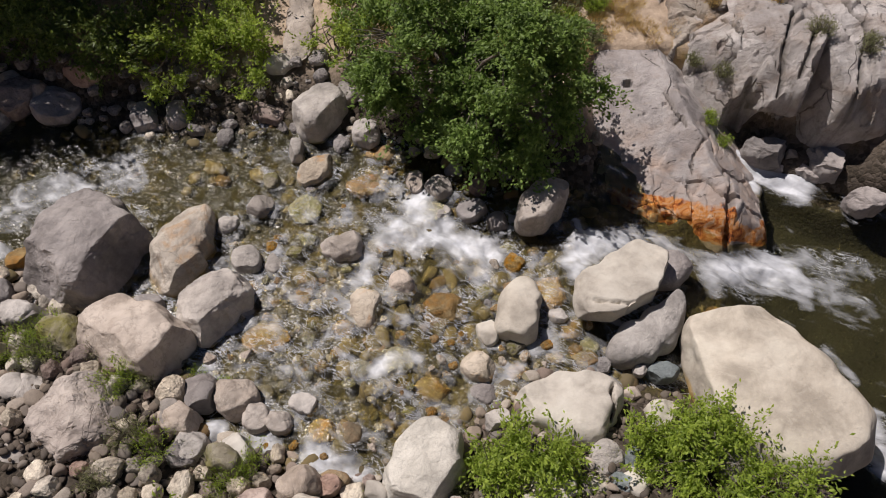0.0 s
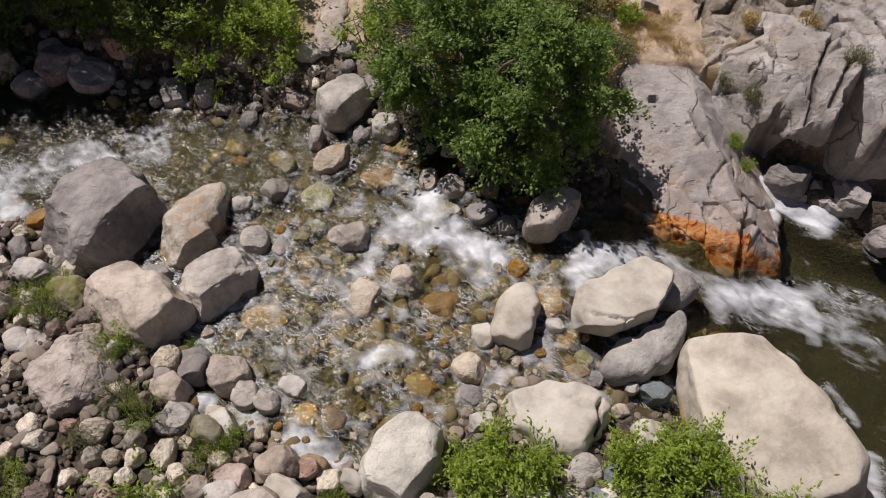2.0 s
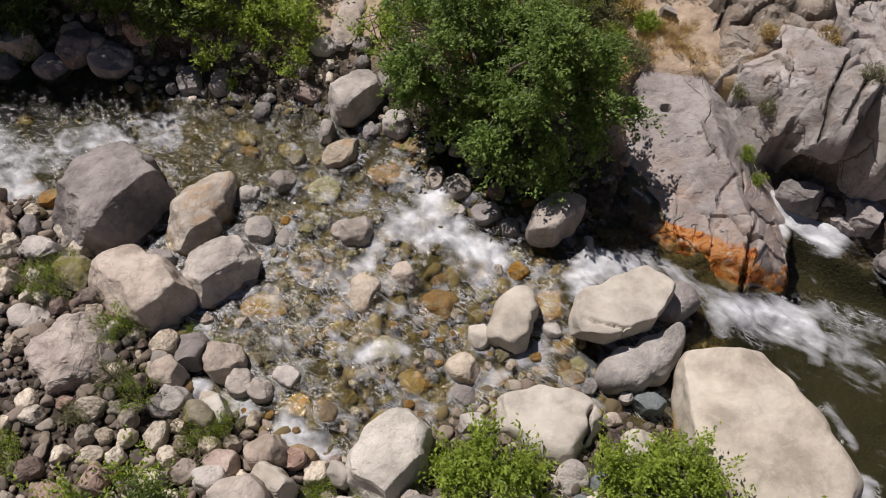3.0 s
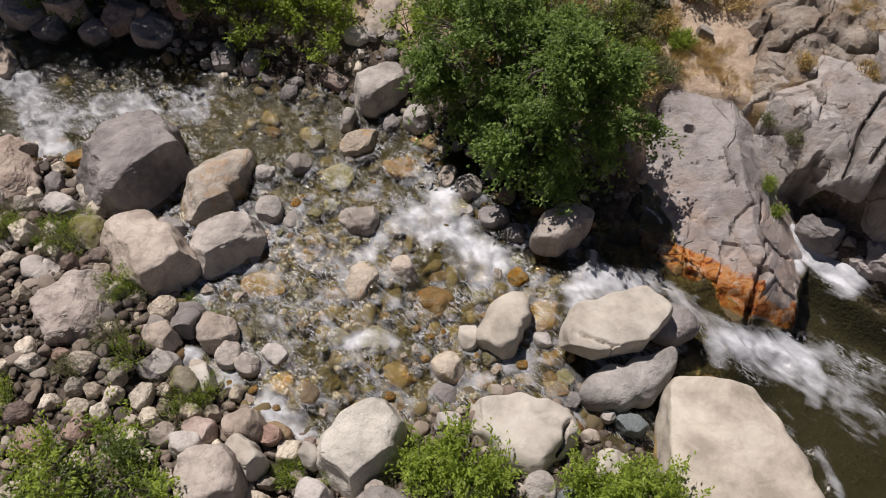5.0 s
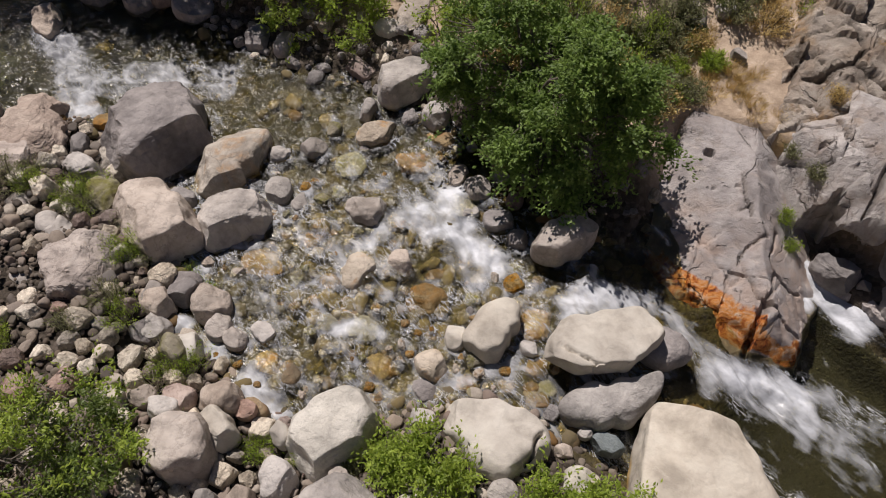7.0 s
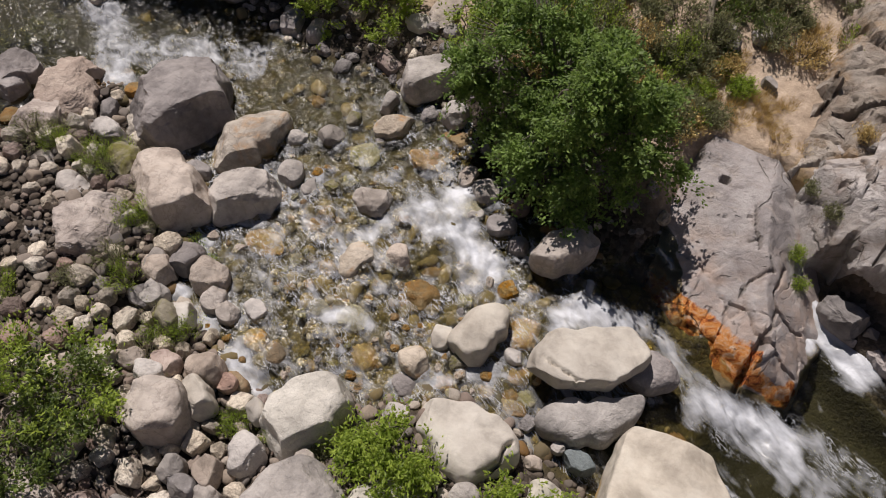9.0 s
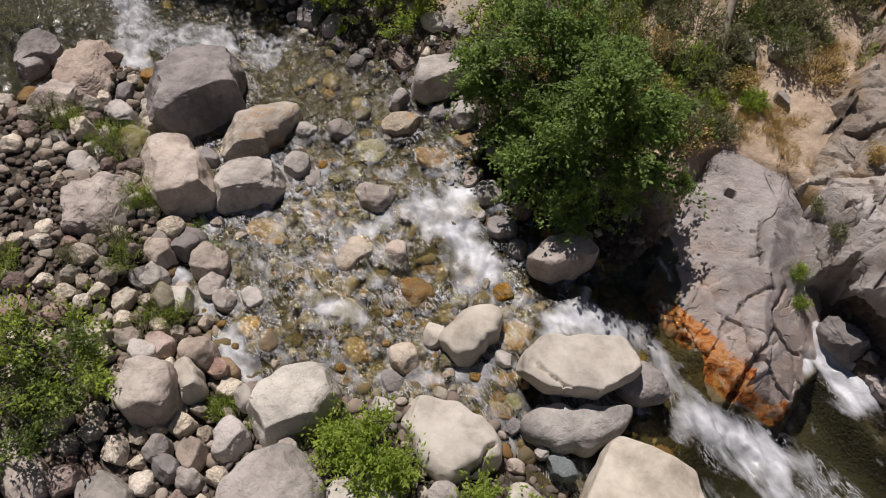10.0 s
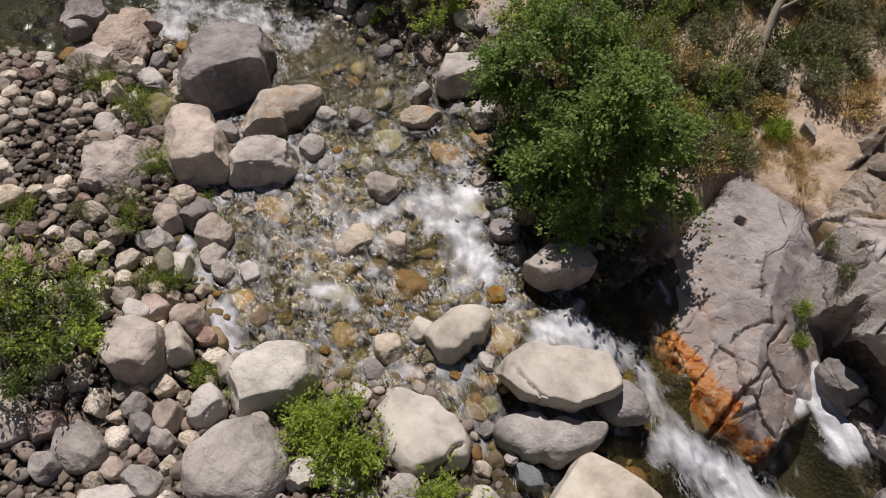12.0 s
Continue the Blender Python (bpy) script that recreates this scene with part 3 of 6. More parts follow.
def stone(x, y, z, a, b, turn, height, material, label, seed, group="stones in the stream", **shape):
    """A smaller rounded stone: half length a, half width b."""
    girth = []
    for k in range(8):
        t = radians(45 * k - turn)
        girth.append(a * b / math.hypot(b * math.cos(t), a * math.sin(t)))
    shape.setdefault("sub", 4)
    ob = new("stone", boulder_mesh("stone", material, girth, height, seed, **shape))
    ob.location = (x, y, z)
    TAKEN.append((x, y, (a + b) / 2))
    return tagged(ob, label, "stone", group)


boulder(-7.59, 7.98, 0.30, (1.43, 1.02, 1.39, 1.13, 1.04, 1.77, 1.32, 1.39), 0.90, DARK, "massive dark grey granite boulder with a flat sloping top", 3, sub=6, cuts=4, square=0.42, faces_at=((335, 14, 0.62), (225, 32, 0.6), (100, 68, 0.85), (60, 20, 0.86)), under=1.0, bite=0.93)
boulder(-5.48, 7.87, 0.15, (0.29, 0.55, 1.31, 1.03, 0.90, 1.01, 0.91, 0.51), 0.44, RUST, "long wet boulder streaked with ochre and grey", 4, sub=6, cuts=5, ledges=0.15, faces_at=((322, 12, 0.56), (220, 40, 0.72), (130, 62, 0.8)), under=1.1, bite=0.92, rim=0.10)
boulder(-6.00, 5.89, 0.35, (0.98, 0.68, 0.62, 1.06, 1.32, 0.84, 0.80, 1.09), 0.74, TAN, "blocky tan boulder on the gravel bank", 5, sub=6, cuts=5, ledges=0.1, square=0.42, faces_at=((130, 74, 0.8), (330, 16, 0.74), (228, 36, 0.7), (40, 30, 0.88)), under=1.0, bite=0.93)
boulder(-4.88, 6.81, 0.20, (0.84, 0.85, 0.50, 0.45, 0.61, 0.72, 0.97, 0.97), 0.51, GREY, "pale grey angular boulder at the water line", 6, sub=6, cuts=4, faces_at=((165, 64, 0.74), (318, 16, 0.62), (40, 20, 0.85), (240, 25, 0.84)), under=1.0, bite=0.93)
boulder(-6.81, 4.16, 0.45, (1.07, 0.96, 1.01, 1.03, 0.72, 1.03, 1.03, 0.98), 0.72, PINK, "large rough tan boulder with hollows among cobbles", 7, sub=6, cuts=12, rough=0.08, bite=0.85, square=0.44, ledges=0.6, faces_at=((315, 16, 0.8), (140, 64, 0.86), (232, 34, 0.74)), under=1.0)
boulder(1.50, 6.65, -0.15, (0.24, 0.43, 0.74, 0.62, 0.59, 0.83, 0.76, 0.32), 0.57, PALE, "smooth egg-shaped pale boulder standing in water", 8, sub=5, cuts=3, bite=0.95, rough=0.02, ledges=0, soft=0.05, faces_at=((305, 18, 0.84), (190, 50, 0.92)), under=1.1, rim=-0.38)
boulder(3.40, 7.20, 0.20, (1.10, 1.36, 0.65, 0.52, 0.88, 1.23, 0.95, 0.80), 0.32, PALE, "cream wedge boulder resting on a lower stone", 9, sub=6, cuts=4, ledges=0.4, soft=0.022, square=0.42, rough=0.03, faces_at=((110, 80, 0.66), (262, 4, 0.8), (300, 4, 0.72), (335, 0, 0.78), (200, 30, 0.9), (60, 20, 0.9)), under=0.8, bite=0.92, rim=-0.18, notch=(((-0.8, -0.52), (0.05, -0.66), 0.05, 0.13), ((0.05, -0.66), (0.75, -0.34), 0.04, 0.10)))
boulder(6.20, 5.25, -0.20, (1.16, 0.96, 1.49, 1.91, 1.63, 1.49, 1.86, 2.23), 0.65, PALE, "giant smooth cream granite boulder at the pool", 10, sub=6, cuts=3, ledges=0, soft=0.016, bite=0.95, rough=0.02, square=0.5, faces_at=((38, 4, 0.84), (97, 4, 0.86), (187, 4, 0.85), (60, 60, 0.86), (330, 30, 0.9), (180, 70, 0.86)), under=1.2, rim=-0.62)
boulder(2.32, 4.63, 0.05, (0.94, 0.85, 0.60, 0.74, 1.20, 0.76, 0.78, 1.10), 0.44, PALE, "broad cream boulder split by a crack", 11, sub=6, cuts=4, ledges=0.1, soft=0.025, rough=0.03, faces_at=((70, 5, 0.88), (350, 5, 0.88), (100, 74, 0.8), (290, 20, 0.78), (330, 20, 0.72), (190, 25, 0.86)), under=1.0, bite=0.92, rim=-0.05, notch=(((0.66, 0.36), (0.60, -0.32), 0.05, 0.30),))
boulder(-0.48, 3.56, 0.35, (0.64, 0.78, 0.68, 0.56, 0.58, 0.97, 1.08, 1.02), 0.59, WHITE, "white speckled granite boulder with a sharp ridge", 12, sub=6, cuts=3, rough=0.03, ledges=0.1, square=0.42, faces_at=((140, 76, 0.84), (325, 16, 0.66), (250, 18, 0.84), (200, 20, 0.88), (60, 15, 0.88)), under=1.0, bite=0.93)
boulder(0.21, 1.86, 0.50, (1.10, 1.09, 0.94, 0.67, 0.61, 0.76, 0.84, 0.98), 0.65, GREY, "big rounded grey boulder on the bank", 13, sub=5, cuts=5, bite=0.94, rough=0.035, faces_at=((120, 66, 0.88), (310, 30, 0.88)), under=1.0)
boulder(-2.75, 1.92, 0.60, (0.67, 0.63, 0.70, 0.65, 0.56, 0.46, 0.49, 0.68), 0.67, TAN, "square-topped tan boulder beside the willow", 14, sub=5, cuts=6, square=0.42, faces_at=((90, 78, 0.8), (310, 10, 0.78), (200, 20, 0.87)), under=1.2, bite=0.92)
boulder(-0.93, 2.25, 0.35, (0.41, 0.33, 0.33, 0.44, 0.37, 0.3, 0.45, 0.41), 0.35, GREY, "low flat grey stone slab on the bank", 15, cuts=4, square=0.5)
boulder(-10.42, 7.14, 0.30, (0.84, 0.48, 0.86, 1.06, 0.57, 0.80, 1.51, 1.58), 0.49, PINK, "weathered pinkish boulder by the upper rapid", 16, sub=6, cuts=11, rough=0.085, bite=0.84, ledges=0.5)
boulder(-10.12, 5.85, 0.32, (0.6, 0.74, 0.59, 0.49, 0.66, 0.66, 0.61, 0.5), 0.6, PINK, "low tan boulder with grass against it", 17, cuts=5)
boulder(1.38, 2.67, 0.4, (0.22, 0.41, 0.34, 0.28, 0.29, 0.31, 0.47, 0.22), 0.45, WHITE, "small cream angular boulder under the bush", 18, cuts=7)
boulder(-11.95, 6.75, 0.2, (0.55, 0.55, 0.68, 0.52, 0.50, 0.52, 0.72, 0.58), 0.6, DARK, "dark slanting boulder at the upper bank", 19, cuts=7)
boulder(-2.97, 11.72, 0.25, (0.55, 0.64, 0.79, 0.78, 0.76, 0.81, 0.67, 0.51), 0.55, GREY, "blocky grey boulder on the far shore", 20, sub=5, cuts=5, rough=0.06, under=1.2, bite=0.9, faces_at=((325, 10, 0.7), (120, 70, 0.82)))
boulder(1.94, 9.05, 0.2, (0.51, 0.82, 0.53, 0.42, 0.51, 0.7, 0.51, 0.37), 0.5, TAN, "rounded grey boulder in the shade of the alder", 21, cuts=3, rough=0.04, under=1.2)
boulder(-2.27, 8.16, -0.05, (0.49, 0.48, 0.36, 0.36, 0.56, 0.4, 0.36, 0.41), 0.38, TAN, "wet tan boulder above the rapid", 22, cuts=8, bite=0.84)

stone(-4.21, 9.21, -0.02, 0.35, 0.26, 36, 0.3, GREY, "rounded grey river stone at the shallow edge", 100, "stones in the stream", cuts=5)
stone(-4.89, 8.72, -0.01, 0.31, 0.2, 40, 0.25, GREY, "rounded grey river stone at the shallow edge", 101, "stones in the stream", cuts=5)
stone(-4.33, 7.83, 0.01, 0.38, 0.31, 120, 0.35, GREY, "rounded grey river stone at the shallow edge", 102, "stones in the stream", cuts=5)
stone(-3.76, 7.74, -0.04, 0.31, 0.19, 101, 0.18, GREY, "low grey river stone at the shallow edge", 103, "stones in the stream", cuts=5)
stone(-1.77, 6.78, -0.19, 0.58, 0.33, 88, 0.35, RUST, "low rust-stained stone washed by the rapid", 104, "stones in the stream", cuts=3, rough=0.05, sub=5)
stone(-1.04, 7.3, -0.2, 0.32, 0.29, 102, 0.38, TAN, "rounded tan stone washed by the rapid", 105, "stones in the stream", cuts=3, rough=0.05)
stone(-0.17, 6.76, -0.34, 0.49, 0.42, 171, 0.3, OCHRE, "low amber algae-coated stone under shallow water", 106, "stones in the stream", cuts=3, rough=0.05, sub=5)
stone(0.71, 6.22, -0.23, 0.32, 0.22, 107, 0.32, PALE, "rounded cream stone washed by the rapid", 107, "stones in the stream", cuts=3, rough=0.05)
stone(0.52, 5.49, -0.24, 0.4, 0.31, 156, 0.35, RUST, "rounded rust-stained stone washed by the rapid", 108, "stones in the stream", cuts=3, rough=0.05)
stone(2.17, 6.61, -0.28, 0.25, 0.18, 4, 0.3, GREY, "rounded grey river stone at the shallow edge", 109, "stones in the stream", cuts=5)
stone(2.42, 6.32, -0.41, 0.24, 0.22, 40, 0.25, OCHRE, "rounded amber algae-coated stone under shallow water", 110, "stones in the stream", cuts=3, rough=0.05)
stone(2.62, 5.7, -0.45, 0.32, 0.22, 4, 0.2, OCHRE, "low amber algae-coated stone under shallow water", 111, "stones in the stream", cuts=3, rough=0.05)
stone(2.76, 6.0, -0.45, 0.23, 0.2, 15, 0.18, MOSSY, "low mossy algae-coated stone under shallow water", 112, "stones in the stream", cuts=3, rough=0.05)
stone(2.09, 7.22, -0.41, 0.39, 0.37, 40, 0.2, OCHRE, "low amber algae-coated stone under shallow water", 113, "stones in the stream", cuts=3, rough=0.05)
stone(-1.13, 5.66, -0.3, 0.38, 0.34, 172, 0.2, GREY, "low grey river stone at the shallow edge", 114, "stones in the stream", cuts=5)
stone(-1.59, 5.84, -0.29, 0.37, 0.28, 98, 0.15, OCHRE, "low amber algae-coated stone under shallow water", 115, "stones in the stream", cuts=3, rough=0.05)
stone(-2.81, 4.69, -0.05, 0.33, 0.21, 160, 0.28, GREY, "rounded grey river stone at the shallow edge", 116, "stones in the stream", cuts=5)
stone(-3.22, 4.32, 0.01, 0.27, 0.24, 142, 0.35, TAN, "rounded tan river stone at the shallow edge", 117, "stones in the stream", cuts=5)
stone(-4.77, 4.9, 0.0, 0.39, 0.36, 141, 0.4, DARK, "rounded dark grey river stone at the shallow edge", 118, "stones in the stream", cuts=5)
stone(-4.06, 4.77, 0.04, 0.47, 0.4, 130, 0.45, TAN, "rounded tan river stone at the shallow edge", 119, "stones in the stream", cuts=5, sub=5)
stone(-3.68, 4.42, 0.01, 0.34, 0.28, 121, 0.35, TAN, "rounded tan river stone at the shallow edge", 120, "stones in the stream", cuts=5)
stone(-5.15, 4.34, 0.2, 0.41, 0.26, 124, 0.42, GREY, "rounded grey river stone at the shallow edge", 121, "stones in the stream", cuts=5)
stone(-5.67, 4.45, 0.22, 0.27, 0.13, 106, 0.3, RUST, "rounded rust-stained river stone at the shallow edge", 122, "stones in the stream", cuts=5)
stone(-4.05, 3.58, 0.25, 0.39, 0.32, 147, 0.4, MOSSY, "rounded mossy river stone at the shallow edge", 123, "stones in the stream", cuts=5)
stone(-4.84, 3.67, 0.16, 0.38, 0.29, 161, 0.35, DARK, "rounded dark grey river stone at the shallow edge", 124, "stones in the stream", cuts=5)
stone(4.18, 5.46, -0.48, 0.34, 0.2, 179, 0.3, BLUE, "rounded blue-grey loose stone in the gap between boulders", 125, "stones between the boulders", cuts=5)
stone(3.72, 5.5, -0.45, 0.15, 0.12, 14, 0.2, GREY, "rounded grey loose stone in the gap between boulders", 126, "stones between the boulders", cuts=5)
stone(3.47, 4.97, -0.35, 0.2, 0.14, 7, 0.2, TAN, "rounded tan loose stone in the gap between boulders", 127, "stones between the boulders", cuts=5)
stone(4.0, 4.52, -0.19, 0.3, 0.22, 10, 0.35, PALE, "rounded cream loose stone in the gap between boulders", 128, "stones between the boulders", cuts=5)
stone(5.07, 3.4, 0.1, 0.42, 0.27, 9, 0.4, GREY, "rounded grey loose stone in the gap between boulders", 129, "stones between the boulders", cuts=5)
stone(2.97, 3.18, 0.01, 0.27, 0.2, 179, 0.35, BLUE, "rounded blue-grey loose stone in the gap between boulders", 130, "stones between the boulders", cuts=5)
stone(1.79, 3.04, 0.2, 0.42, 0.26, 12, 0.4, PALE, "rounded cream loose stone in the gap between boulders", 131, "stones between the boulders", cuts=5)
stone(2.89, 3.62, -0.1, 0.3, 0.26, 177, 0.4, GREY, "rounded grey loose stone in the gap between boulders", 132, "stones between the boulders", cuts=5)
stone(-1.98, 11.18, 0.1, 0.41, 0.34, 102, 0.4, GREY, "rounded grey river stone at the shallow edge", 133, "stones in the stream", cuts=5)
stone(-3.57, 10.74, 0.01, 0.37, 0.2, 99, 0.35, GREY, "rounded grey river stone at the shallow edge", 134, "stones in the stream", cuts=5)
stone(-3.07, 10.21, -0.02, 0.53, 0.32, 42, 0.3, RUST, "low rust-stained stone washed by the rapid", 135, "stones in the stream", cuts=3, rough=0.05, sub=5)
stone(-4.41, 11.89, 0.01, 0.53, 0.26, 156, 0.35, REDDISH, "low reddish brown river stone at the shallow edge", 136, "stones in the stream", cuts=5, sub=5)
stone(-9.42, 12.04, 0.03, 0.6, 0.55, 154, 0.7, DARK, "rounded dark grey stone on the shaded far shore", 137, "stones on the far shore", cuts=5, sub=5)
stone(-10.02, 12.45, 0.17, 0.4, 0.3, 114, 0.5, TAN, "rounded tan stone on the shaded far shore", 138, "stones on the far shore", cuts=5)
stone(-10.74, 12.74, 0.2, 0.43, 0.31, 133, 0.4, TAN, "rounded tan stone on the shaded far shore", 139, "stones on the far shore", cuts=5)
stone(-7.27, 11.75, -0.01, 0.52, 0.34, 115, 0.45, DARK, "rounded dark grey stone on the shaded far shore", 140, "stones on the far shore", cuts=5, sub=5)
stone(-6.51, 11.86, -0.01, 0.48, 0.32, 110, 0.45, DARK, "rounded dark grey stone on the shaded far shore", 141, "stones on the far shore", cuts=5, sub=5)
stone(-4.06, 9.94, -0.06, 0.26, 0.19, 106, 0.25, MOSSY, "rounded mossy algae-coated stone under shallow water", 142, "stones in the stream", cuts=3, rough=0.05)
stone(-8.64, 6.44, 0.15, 0.52, 0.22, 170, 0.4, DARK, "low dark grey river stone at the shallow edge", 143, "stones in the stream", cuts=5, sub=5)
stone(-7.94, 4.88, 0.25, 0.43, 0.34, 137, 0.4, GREY, "rounded grey river stone at the shallow edge", 144, "stones in the stream", cuts=5)
stone(-7.67, 6.06, 0.2, 0.54, 0.4, 155, 0.4, MOSSY, "low mossy river stone at the shallow edge", 145, "stones in the stream", cuts=5, sub=5)
stone(-6.22, 6.77, 0.01, 0.39, 0.22, 14, 0.35, DARK, "rounded dark grey river stone at the shallow edge", 146, "stones in the stream", cuts=5)
stone(-9.19, 7.0, 0.1, 0.36, 0.21, 119, 0.4, DARK, "rounded dark grey river stone at the shallow edge", 147, "stones in the stream", cuts=5)
stone(-3.06, 11.82, 0.1, 0.37, 0.33, 122, 0.4, GREY, "rounded grey stone on the shaded far shore", 148, "stones on the far shore", cuts=5)
stone(-2.41, 12.35, 0.2, 0.37, 0.3, 102, 0.4, GREY, "rounded grey stone on the shaded far shore", 149, "stones on the far shore", cuts=5)
stone(-4.23, 13.11, 0.4, 0.39, 0.27, 173, 0.4, PALE, "rounded cream stone on the shaded far shore", 150, "stones on the far shore", cuts=5)
stone(-1.62, 10.72, -0.1, 0.37, 0.27, 176, 0.2, OCHRE, "low amber algae-coated stone under shallow water", 151, "stones in the stream", cuts=3, rough=0.05)
stone(-0.3, 9.7, -0.07, 0.34, 0.33, 99, 0.3, GREY, "rounded grey stone on the shaded far shore", 152, "stones on the far shore", cuts=5)
stone(-0.81, 9.86, -0.09, 0.32, 0.23, 93, 0.35, TAN, "rounded tan stone on the shaded far shore", 153, "stones on the far shore", cuts=5)
stone(-0.49, 9.15, -0.15, 0.5, 0.27, 179, 0.2, GREY, "low grey stone on the shaded far shore", 154, "stones on the far shore", cuts=5, sub=5)
stone(0.45, 9.14, -0.18, 0.35, 0.33, 5, 0.32, DARK, "rounded dark grey stone on the shaded far shore", 155, "stones on the far shore", cuts=5)
stone(0.59, 9.77, -0.07, 0.22, 0.2, 84, 0.3, REDDISH, "rounded reddish brown stone on the shaded far shore", 156, "stones on the far shore", cuts=5)
stone(1.01, 8.87, -0.21, 0.27, 0.25, 78, 0.25, DARK, "rounded dark grey stone on the shaded far shore", 157, "stones on the far shore", cuts=5)
stone(-1.9, 9.83, -0.08, 0.51, 0.29, 12, 0.12, OCHRE, "low amber algae-coated stone under shallow water", 158, "stones in the stream", cuts=3, rough=0.05, sub=5)
stone(-3.26, 9.24, -0.11, 0.4, 0.36, 134, 0.1, MOSSY, "low mossy algae-coated stone under shallow water", 159, "stones in the stream", cuts=3, rough=0.05)
stone(-0.4, 5.08, -0.33, 0.39, 0.25, 168, 0.12, OCHRE, "low amber algae-coated stone under shallow water", 160, "stones in the stream", cuts=3, rough=0.05)
stone(-3.74, 6.07, -0.08, 0.5, 0.31, 7, 0.12, OCHRE, "low amber algae-coated stone under shallow water", 161, "stones in the stream", cuts=3, rough=0.05, sub=5)
stone(-2.42, 4.19, -0.15, 0.3, 0.25, 166, 0.2, OCHRE, "low amber algae-coated stone under shallow water", 162, "stones in the stream", cuts=3, rough=0.05)
stone(-1.92, 4.19, -0.15, 0.3, 0.25, 103, 0.2, OCHRE, "low amber algae-coated stone under shallow water", 163, "stones in the stream", cuts=3, rough=0.05)
stone(-1.79, 5.44, -0.2, 0.25, 0.21, 169, 0.2, GREY, "low grey river stone at the shallow edge", 164, "stones in the stream", cuts=5)
stone(0.64, 4.95, -0.3, 0.37, 0.27, 170, 0.22, DARK, "low dark grey river stone at the shallow edge", 165, "stones in the stream", cuts=5)
stone(0.83, 4.36, -0.07, 0.34, 0.19, 16, 0.3, GREY, "rounded grey loose stone in the gap between boulders", 166, "stones between the boulders", cuts=5)
stone(-2.13, 3.26, 0.05, 0.3, 0.2, 176, 0.2, OCHRE, "low amber algae-coated stone under shallow water", 167, "stones in the stream", cuts=3, rough=0.05)
stone(-10.4, 12.18, 0.28, 0.62, 0.45, 81, 0.5, REDDISH, "rounded reddish brown stone on the shaded far shore", 168, "stones on the far shore", cuts=5, sub=5)
stone(-12.03, 12.21, 0.25, 0.72, 0.52, 174, 0.6, TAN, "rounded tan stone on the shaded far shore", 169, "stones on the far shore", cuts=5, sub=5)
stone(-12.17, 11.46, 0.08, 0.58, 0.43, 166, 0.5, DARK, "rounded dark grey stone on the shaded far shore", 170, "stones on the far shore", cuts=5, sub=5)
stone(-12.65, 10.04, 0.05, 0.75, 0.34, 130, 0.6, TAN, "low tan stone on the shaded far shore", 171, "stones on the far shore", cuts=5, sub=5)
stone(-10.91, 11.61, 0.1, 0.49, 0.38, 161, 0.4, DARK, "rounded dark grey stone on the shaded far shore", 172, "stones on the far shore", cuts=5, sub=5)
stone(-8.86, 12.91, 0.38, 0.59, 0.41, 157, 0.5, REDDISH, "rounded reddish brown stone on the shaded far shore", 173, "stones on the far shore", cuts=5, sub=5)
stone(-13.04, 11.65, 0.28, 0.66, 0.48, 168, 0.5, DARK, "low dark grey stone on the shaded far shore", 174, "stones on the far shore", cuts=5, sub=5)
stone(-1.91, 0.26, 0.45, 0.55, 0.43, 1, 0.6, GREY, "rounded grey stone lying on the gravel bank", 175, "stones on the gravel bank", cuts=5, sub=5)
stone(-2.02, -0.36, 0.47, 0.34, 0.26, 3, 0.5, DARK, "rounded dark grey stone lying on the gravel bank", 176, "stones on the gravel bank", cuts=5)
stone(-3.26, -0.3, 0.47, 0.68, 0.38, 159, 0.9, TAN, "rounded tan stone lying on the gravel bank", 177, "stones on the gravel bank", cuts=5, sub=5)
stone(-8.67, 6.48, 0.21, 0.59, 0.26, 174, 0.35, GREY, "low grey stone lying on the gravel bank", 178, "stones on the gravel bank", cuts=5, sub=5)
stone(-10.08, 4.52, 0.27, 0.39, 0.29, 14, 0.3, GREY, "low grey stone lying on the gravel bank", 179, "stones on the gravel bank", cuts=5)
stone(-8.95, 4.08, 0.31, 0.4, 0.37, 61, 0.35, GREY, "rounded grey stone lying on the gravel bank", 180, "stones on the gravel bank", cuts=5)
stone(-11.75, 6.28, 0.2, 0.53, 0.41, 112, 0.4, DARK, "low dark grey stone lying on the gravel bank", 181, "stones on the gravel bank", cuts=5, sub=5)
stone(-9.2, 5.07, 0.25, 0.43, 0.28, 160, 0.4, TAN, "rounded tan stone lying on the gravel bank", 182, "stones on the gravel bank", cuts=5)
stone(-8.15, 4.87, 0.31, 0.41, 0.31, 168, 0.35, GREY, "rounded grey stone lying on the gravel bank", 183, "stones on the gravel bank", cuts=5)
stone(-7.02, 1.97, 0.41, 0.35, 0.24, 169, 0.35, TAN, "rounded tan stone lying on the gravel bank", 184, "stones on the gravel bank", cuts=5)
stone(-6.71, 2.43, 0.36, 0.38, 0.29, 8, 0.35, REDDISH, "rounded reddish brown stone lying on the gravel bank", 185, "stones on the gravel bank", cuts=5)
stone(-6.18, 2.87, 0.36, 0.39, 0.26, 177, 0.35, GREY, "rounded grey stone lying on the gravel bank", 186, "stones on the gravel bank", cuts=5)
stone(-5.04, 4.33, 0.2, 0.46, 0.31, 154, 0.4, TAN, "rounded tan stone lying on the gravel bank", 187, "stones on the gravel bank", cuts=5, sub=5)
stone(-4.66, 4.74, 0.21, 0.36, 0.29, 21, 0.35, DARK, "rounded dark grey stone lying on the gravel bank", 188, "stones on the gravel bank", cuts=5)
